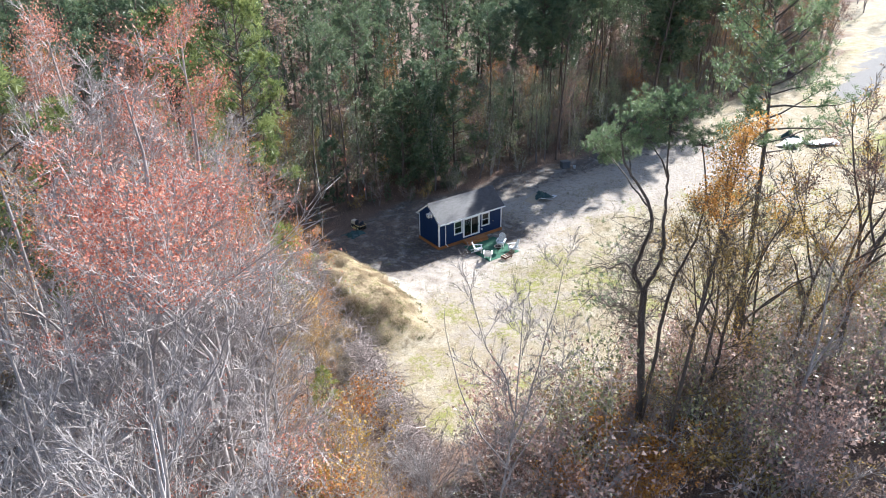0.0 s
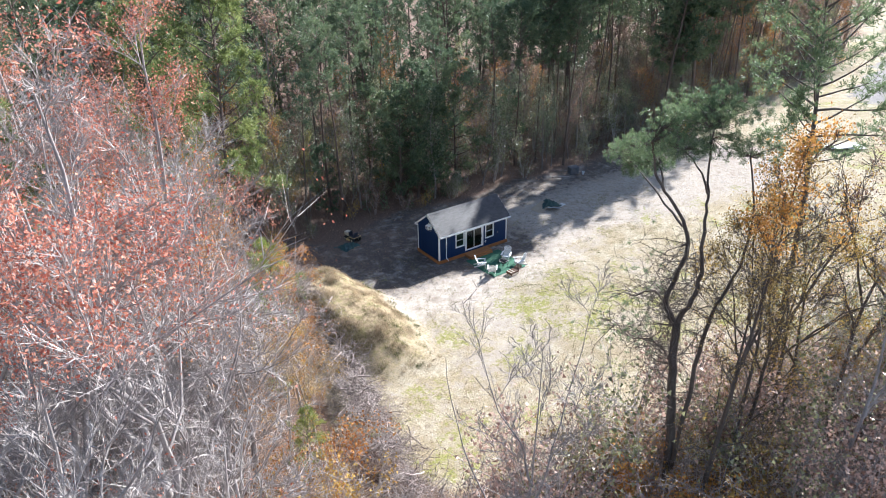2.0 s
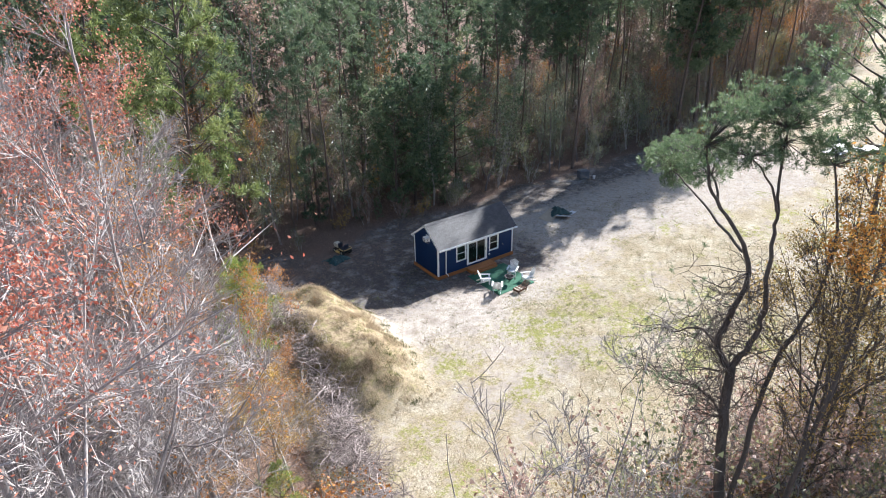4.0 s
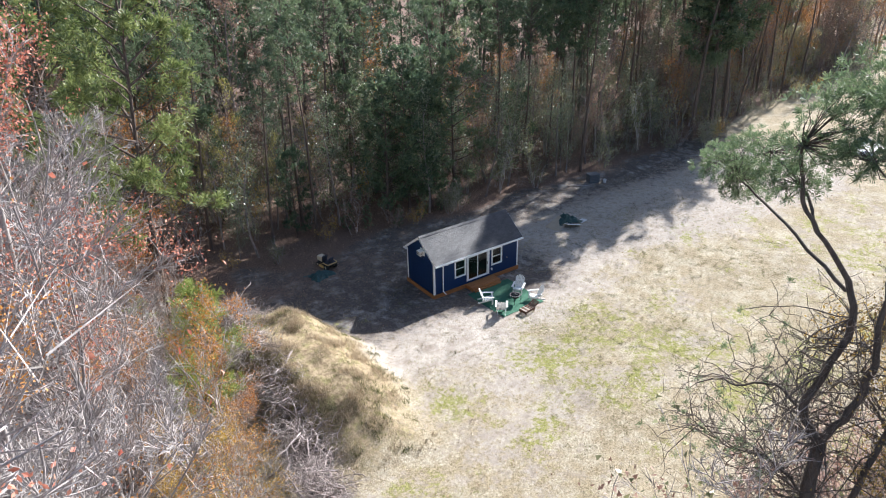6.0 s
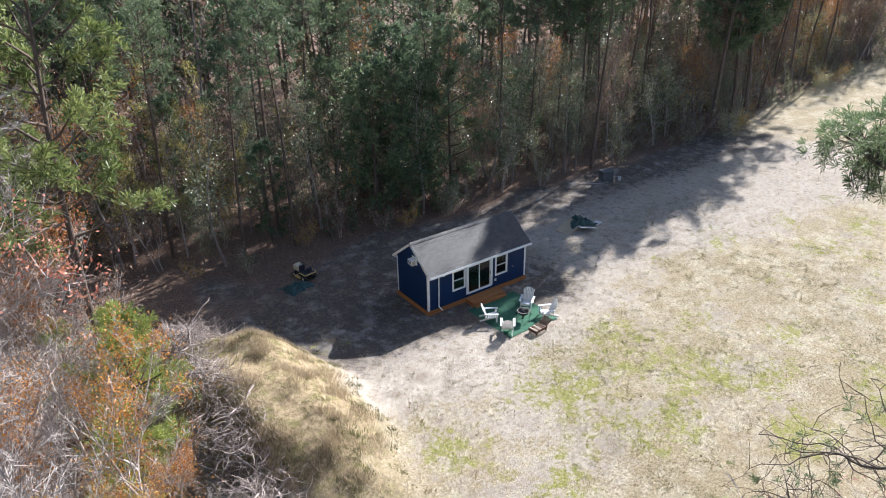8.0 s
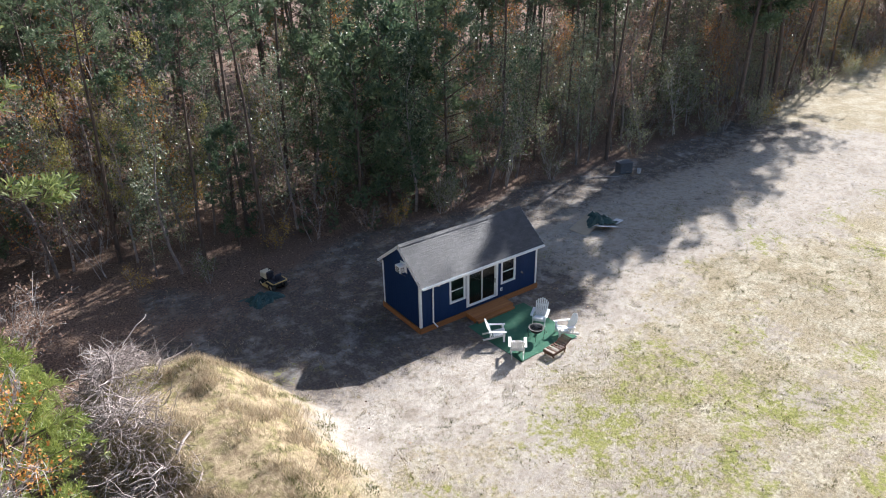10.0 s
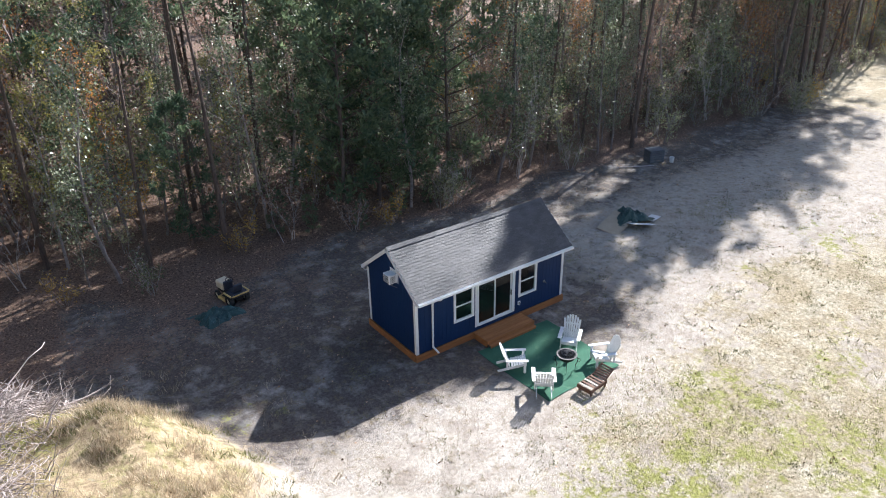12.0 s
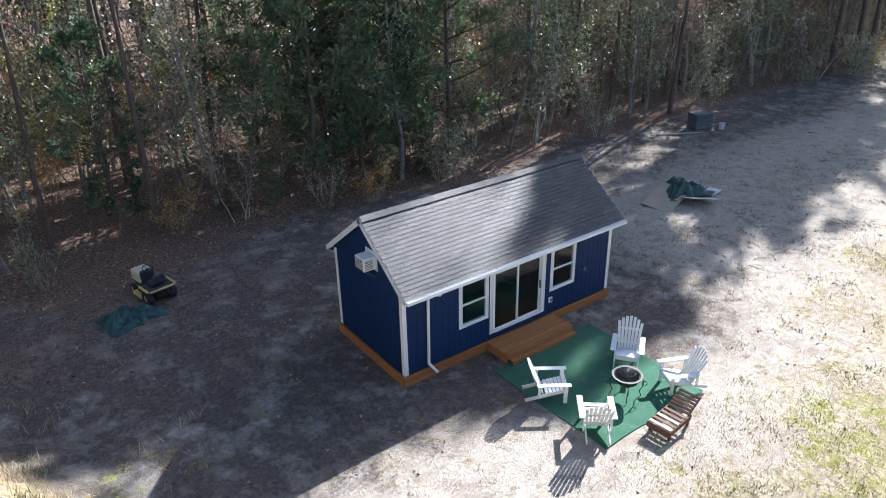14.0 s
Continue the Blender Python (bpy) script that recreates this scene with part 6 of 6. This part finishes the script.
while count < 75:
    x, y = place.uniform(-15, 26), place.uniform(-42, -25)
    if y > float(near_edge(x)) - 0.5 or (-13 < x < -5 and y < -30.5) or not room(x, y, 1.4):
        continue
    k = place.randrange(4)
    plant("bramble_bush", ("dark bramble thicket with dry russet leaves", "dark bramble thicket with olive leaves", "dark bramble thicket with dry russet leaves", "dark bramble thicket with bronze leaves")[k], "bush", BRAMBLE[k], x, y, place.uniform(0, 360), place.uniform(0.9, 1.9), 1.0, "thicket under the near trees")
    count += 1


# ---- brush pile on the heap's flank ----
def brush_pile():
    rng = np.random.default_rng(77)
    pile = thing("brush_pile", "heap of grey dead branches along the sandy mound", "brush pile", (-15.4, -6.5, GROUND))
    pile.matrix_basis = Matrix.Identity(4)
    sticks = []
    for k in range(9):
        main = grow(rng, (0, 0, 0), (1, 0, 0), 1.1 + 0.2 * k, 6, 0.30, 0) - (0.6, 0, 0)
        r = 0.026 + 0.011 * (k % 4)
        stems = [(main, r, r * 0.45, 5)]
        for b in range(k % 4):
            p = main[2 + b]
            stems.append((grow(rng, p, (0.8, *rng.normal(0, 0.8, 2)), rng.uniform(0.4, 0.9), 3, 0.25, 0), r * 0.55, r * 0.25, 4))
        sticks.append(tubes("branch", stems, DEAD_WOOD))

    def spot():
        v = rng.uniform(-25, 4.6)
        u = float(np.clip(rng.normal(0.1, 0.95), -2.2, 2.2))
        x = float(np.interp(v, (-25, -12, -9.8, -5, -0.7, 1.2, 4.6), (-18.0, -15.8, -15.2, -15.3, -15.2, -14.3, -13.2))) + u
        lumps = 0.75 + 0.3 * math.sin(1.9 * v + 0.7 * u) + 0.2 * math.sin(4.3 * v - u)
        crest = float(np.interp(v, (-25, -14, 2.5, 4.6), (1.2, 1.7, 1.5, 0.5))) * lumps * math.exp(-(u / 1.25) ** 2)
        floor = float(height(x, v))
        return x, v, floor + 0.05 + crest * (1 - 0.9 * rng.random() ** 2)

    for k in range(298):
        x, y, z = spot()
        shared("branch", sticks[k % 9], pile, pose(x, y, z, rng.uniform(0, 360), rng.uniform(-24, 24), rng.uniform(0, 360)) @ Matrix.Diagonal((*(rng.uniform(0.6, 1.15),) * 3, 1)))
    fine = []
    for k in range(6500):
        x, y, z = spot()
        d = rng.normal(0, 1, 3) * (1, 1, 0.3)
        fine.append((grow(rng, (x, y, z), d, rng.uniform(0.4, 1.7), 3, 0.4, -0.03), rng.uniform(0.008, 0.020), 0.004, 3))
    tagged(shared("twig_tangle", tubes("twig_tangle", fine, DEAD_WOOD), pile), "tangle of fine dead twigs", kind="stuff")


brush_pile()


# ---- ground cover ----
def blades(name, rng, x, y, tall, wide, per, material, spread):
    n = len(x)
    x, y = np.repeat(x, per) + rng.normal(0, spread, n * per), np.repeat(y, per) + rng.normal(0, spread, n * per)
    z = height(x, y) - 0.01
    a = rng.uniform(0, 6.28, n * per)
    h = tall * rng.uniform(0.5, 1.3, n * per)
    lean = rng.uniform(0.2, 0.9, n * per) * h
    b = rng.uniform(0, 6.28, n * per)
    w = wide * 0.5
    v = np.stack([np.stack([x - w * np.cos(a), y - w * np.sin(a), z], -1), np.stack([x + w * np.cos(a), y + w * np.sin(a), z], -1),
                  np.stack([x + lean * np.cos(b), y + lean * np.sin(b), z + h], -1)], 1).reshape(-1, 3)
    i = np.arange(n * per) * 3
    return mesh_from(name, v.tolist(), np.stack([i, i + 1, i + 2], -1).tolist(), material)


def cover():
    rng = np.random.default_rng(21)
    x, y = rng.uniform(-16, 48, 56000), rng.uniform(-27, 9, 56000)
    ok = (lawn(x, y) > 0.5) & ~((x > -0.3) & (x < 8.3) & (y > -5.3) & (y < 3.8)) & (mound(x, y) < 0.25)
    ok &= (y + 0.12 * x < -4.0 + 1.5 * rng.random(len(x))) | (x > 10)
    clump = 0.5 + 0.5 * wave(x, y, 1.3, 1) + 0.4 * wave(x, y, 0.45, 2)
    x, y = x[ok & (clump > 0.35)], y[ok & (clump > 0.35)]
    tagged(new("dry_grass", blades("dry_grass", rng, x, y, 0.065, 0.020, 3, STRAW, 0.09)), "short dry straw-coloured grass in the clearing", "grass", kind="stuff")
    x, y = rng.uniform(-10, 26, 16000), rng.uniform(-24, 3, 16000)
    ok = (lawn(x, y) > 0.6) & ~((x > -0.3) & (x < 8.3) & (y > -5.3) & (y < 3.8)) & (mound(x, y) < 0.3)
    ok &= (0.22 * wave(x, y, 1.7, 7) + 0.13 * wave(x, y, 4.3, 2) + 0.24 * np.exp(-(((x - 7) / 6) ** 2 + ((y + 9) / 4.5) ** 2)) + 0.2 * np.exp(-(((x + 6) / 2.0) ** 2 + ((y + 9) / 4) ** 2))) > 0.2
    tagged(new("green_grass", blades("green_grass", rng, x[ok], y[ok], 0.09, 0.02, 5, TURF, 0.10)), "patches of short green grass in the clearing", "grass", kind="stuff")
    x, y = rng.uniform(-5, 30, 26000), rng.uniform(-20, 3, 26000)
    ok = (lawn(x, y) > 0.6) & ~((x > -0.3) & (x < 8.3) & (y > -5.3) & (y < 3.8)) & (mound(x, y) < 0.2)
    ok &= wave(x, y, 0.52, 3) + 0.8 * wave(x, y, 0.19, 5) + 0.5 * wave(x, y, 2.4, 1) + rng.normal(0, 0.3, 26000) > 0.5
    tagged(new("weed_tufts", blades("weed_tufts", rng, x[ok], y[ok], 0.075, 0.024, 5, WEED, 0.07)), "small olive weeds dotted over the sandy clearing", "weeds", kind="stuff")
    x, y = rng.uniform(-17, -5, 34000), rng.uniform(-20, 6, 34000)
    ok = (rng.random(34000) < 0.06 + 1.6 * mound(x, y)) & (x > np.interp(y, (-20, -12, -5, 3), (-16.6, -14.6, -13.9, -13.0))) & (wave(x, y, 0.37, 4) + 0.7 * wave(x, y, 0.9, 2) + rng.normal(0, 0.35, 34000) > 0.45)
    tagged(new("tall_dry_grass", blades("tall_dry_grass", rng, x[ok], y[ok], 0.30, 0.020, 6, STRAW, 0.11)), "tall golden dry grass on the sandy mound", "grass", kind="stuff")
    x, y = rng.uniform(-15, -4, 16000), rng.uniform(-20, 6, 16000)
    ok = (mound(x, y) > 0.06) & (x > np.interp(y, (-20, -12, -5, 3), (-16.2, -14.2, -13.5, -12.6))) & (wave(x, y, 0.45, 9) + 0.8 * wave(x, y, 0.21, 4) + 0.6 * wave(x, y, 2.1, 6) + rng.normal(0, 0.3, 16000) > 0.85)
    tagged(new("mound_weeds", blades("mound_weeds", rng, x[ok], y[ok], 0.16, 0.026, 6, WEED, 0.09)), "olive brown weeds among the dry grass of the mound", "weeds", kind="stuff")
    x, y = rng.uniform(-26, 56, 90000), rng.uniform(-26, 34, 90000)
    d = np.maximum(y - wood_edge(x), 1.5 * (left_edge(y) + 1.5 - x))
    ok = (rng.random(90000) < np.interp(d, (-12, -3, 0, 20), (0.10, 0.25, 0.9, 0.9))) & ~((x > -0.3) & (x < 8.3) & (y > -5.3) & (y < 3.8)) & (mound(x, y) < 0.1)
    c = np.stack([x[ok], y[ok], height(x[ok], y[ok]) + 0.02], -1)
    me = leaves("fallen_leaves", rng, c, 0.046, LITTER_LEAF, 0.0, True)
    tagged(new("fallen_leaves", me), "fallen brown leaves on the woodland floor", "leaves", kind="stuff")


cover()

# ---- small pieces of the roof ----
roof_pieces(*ROOF)
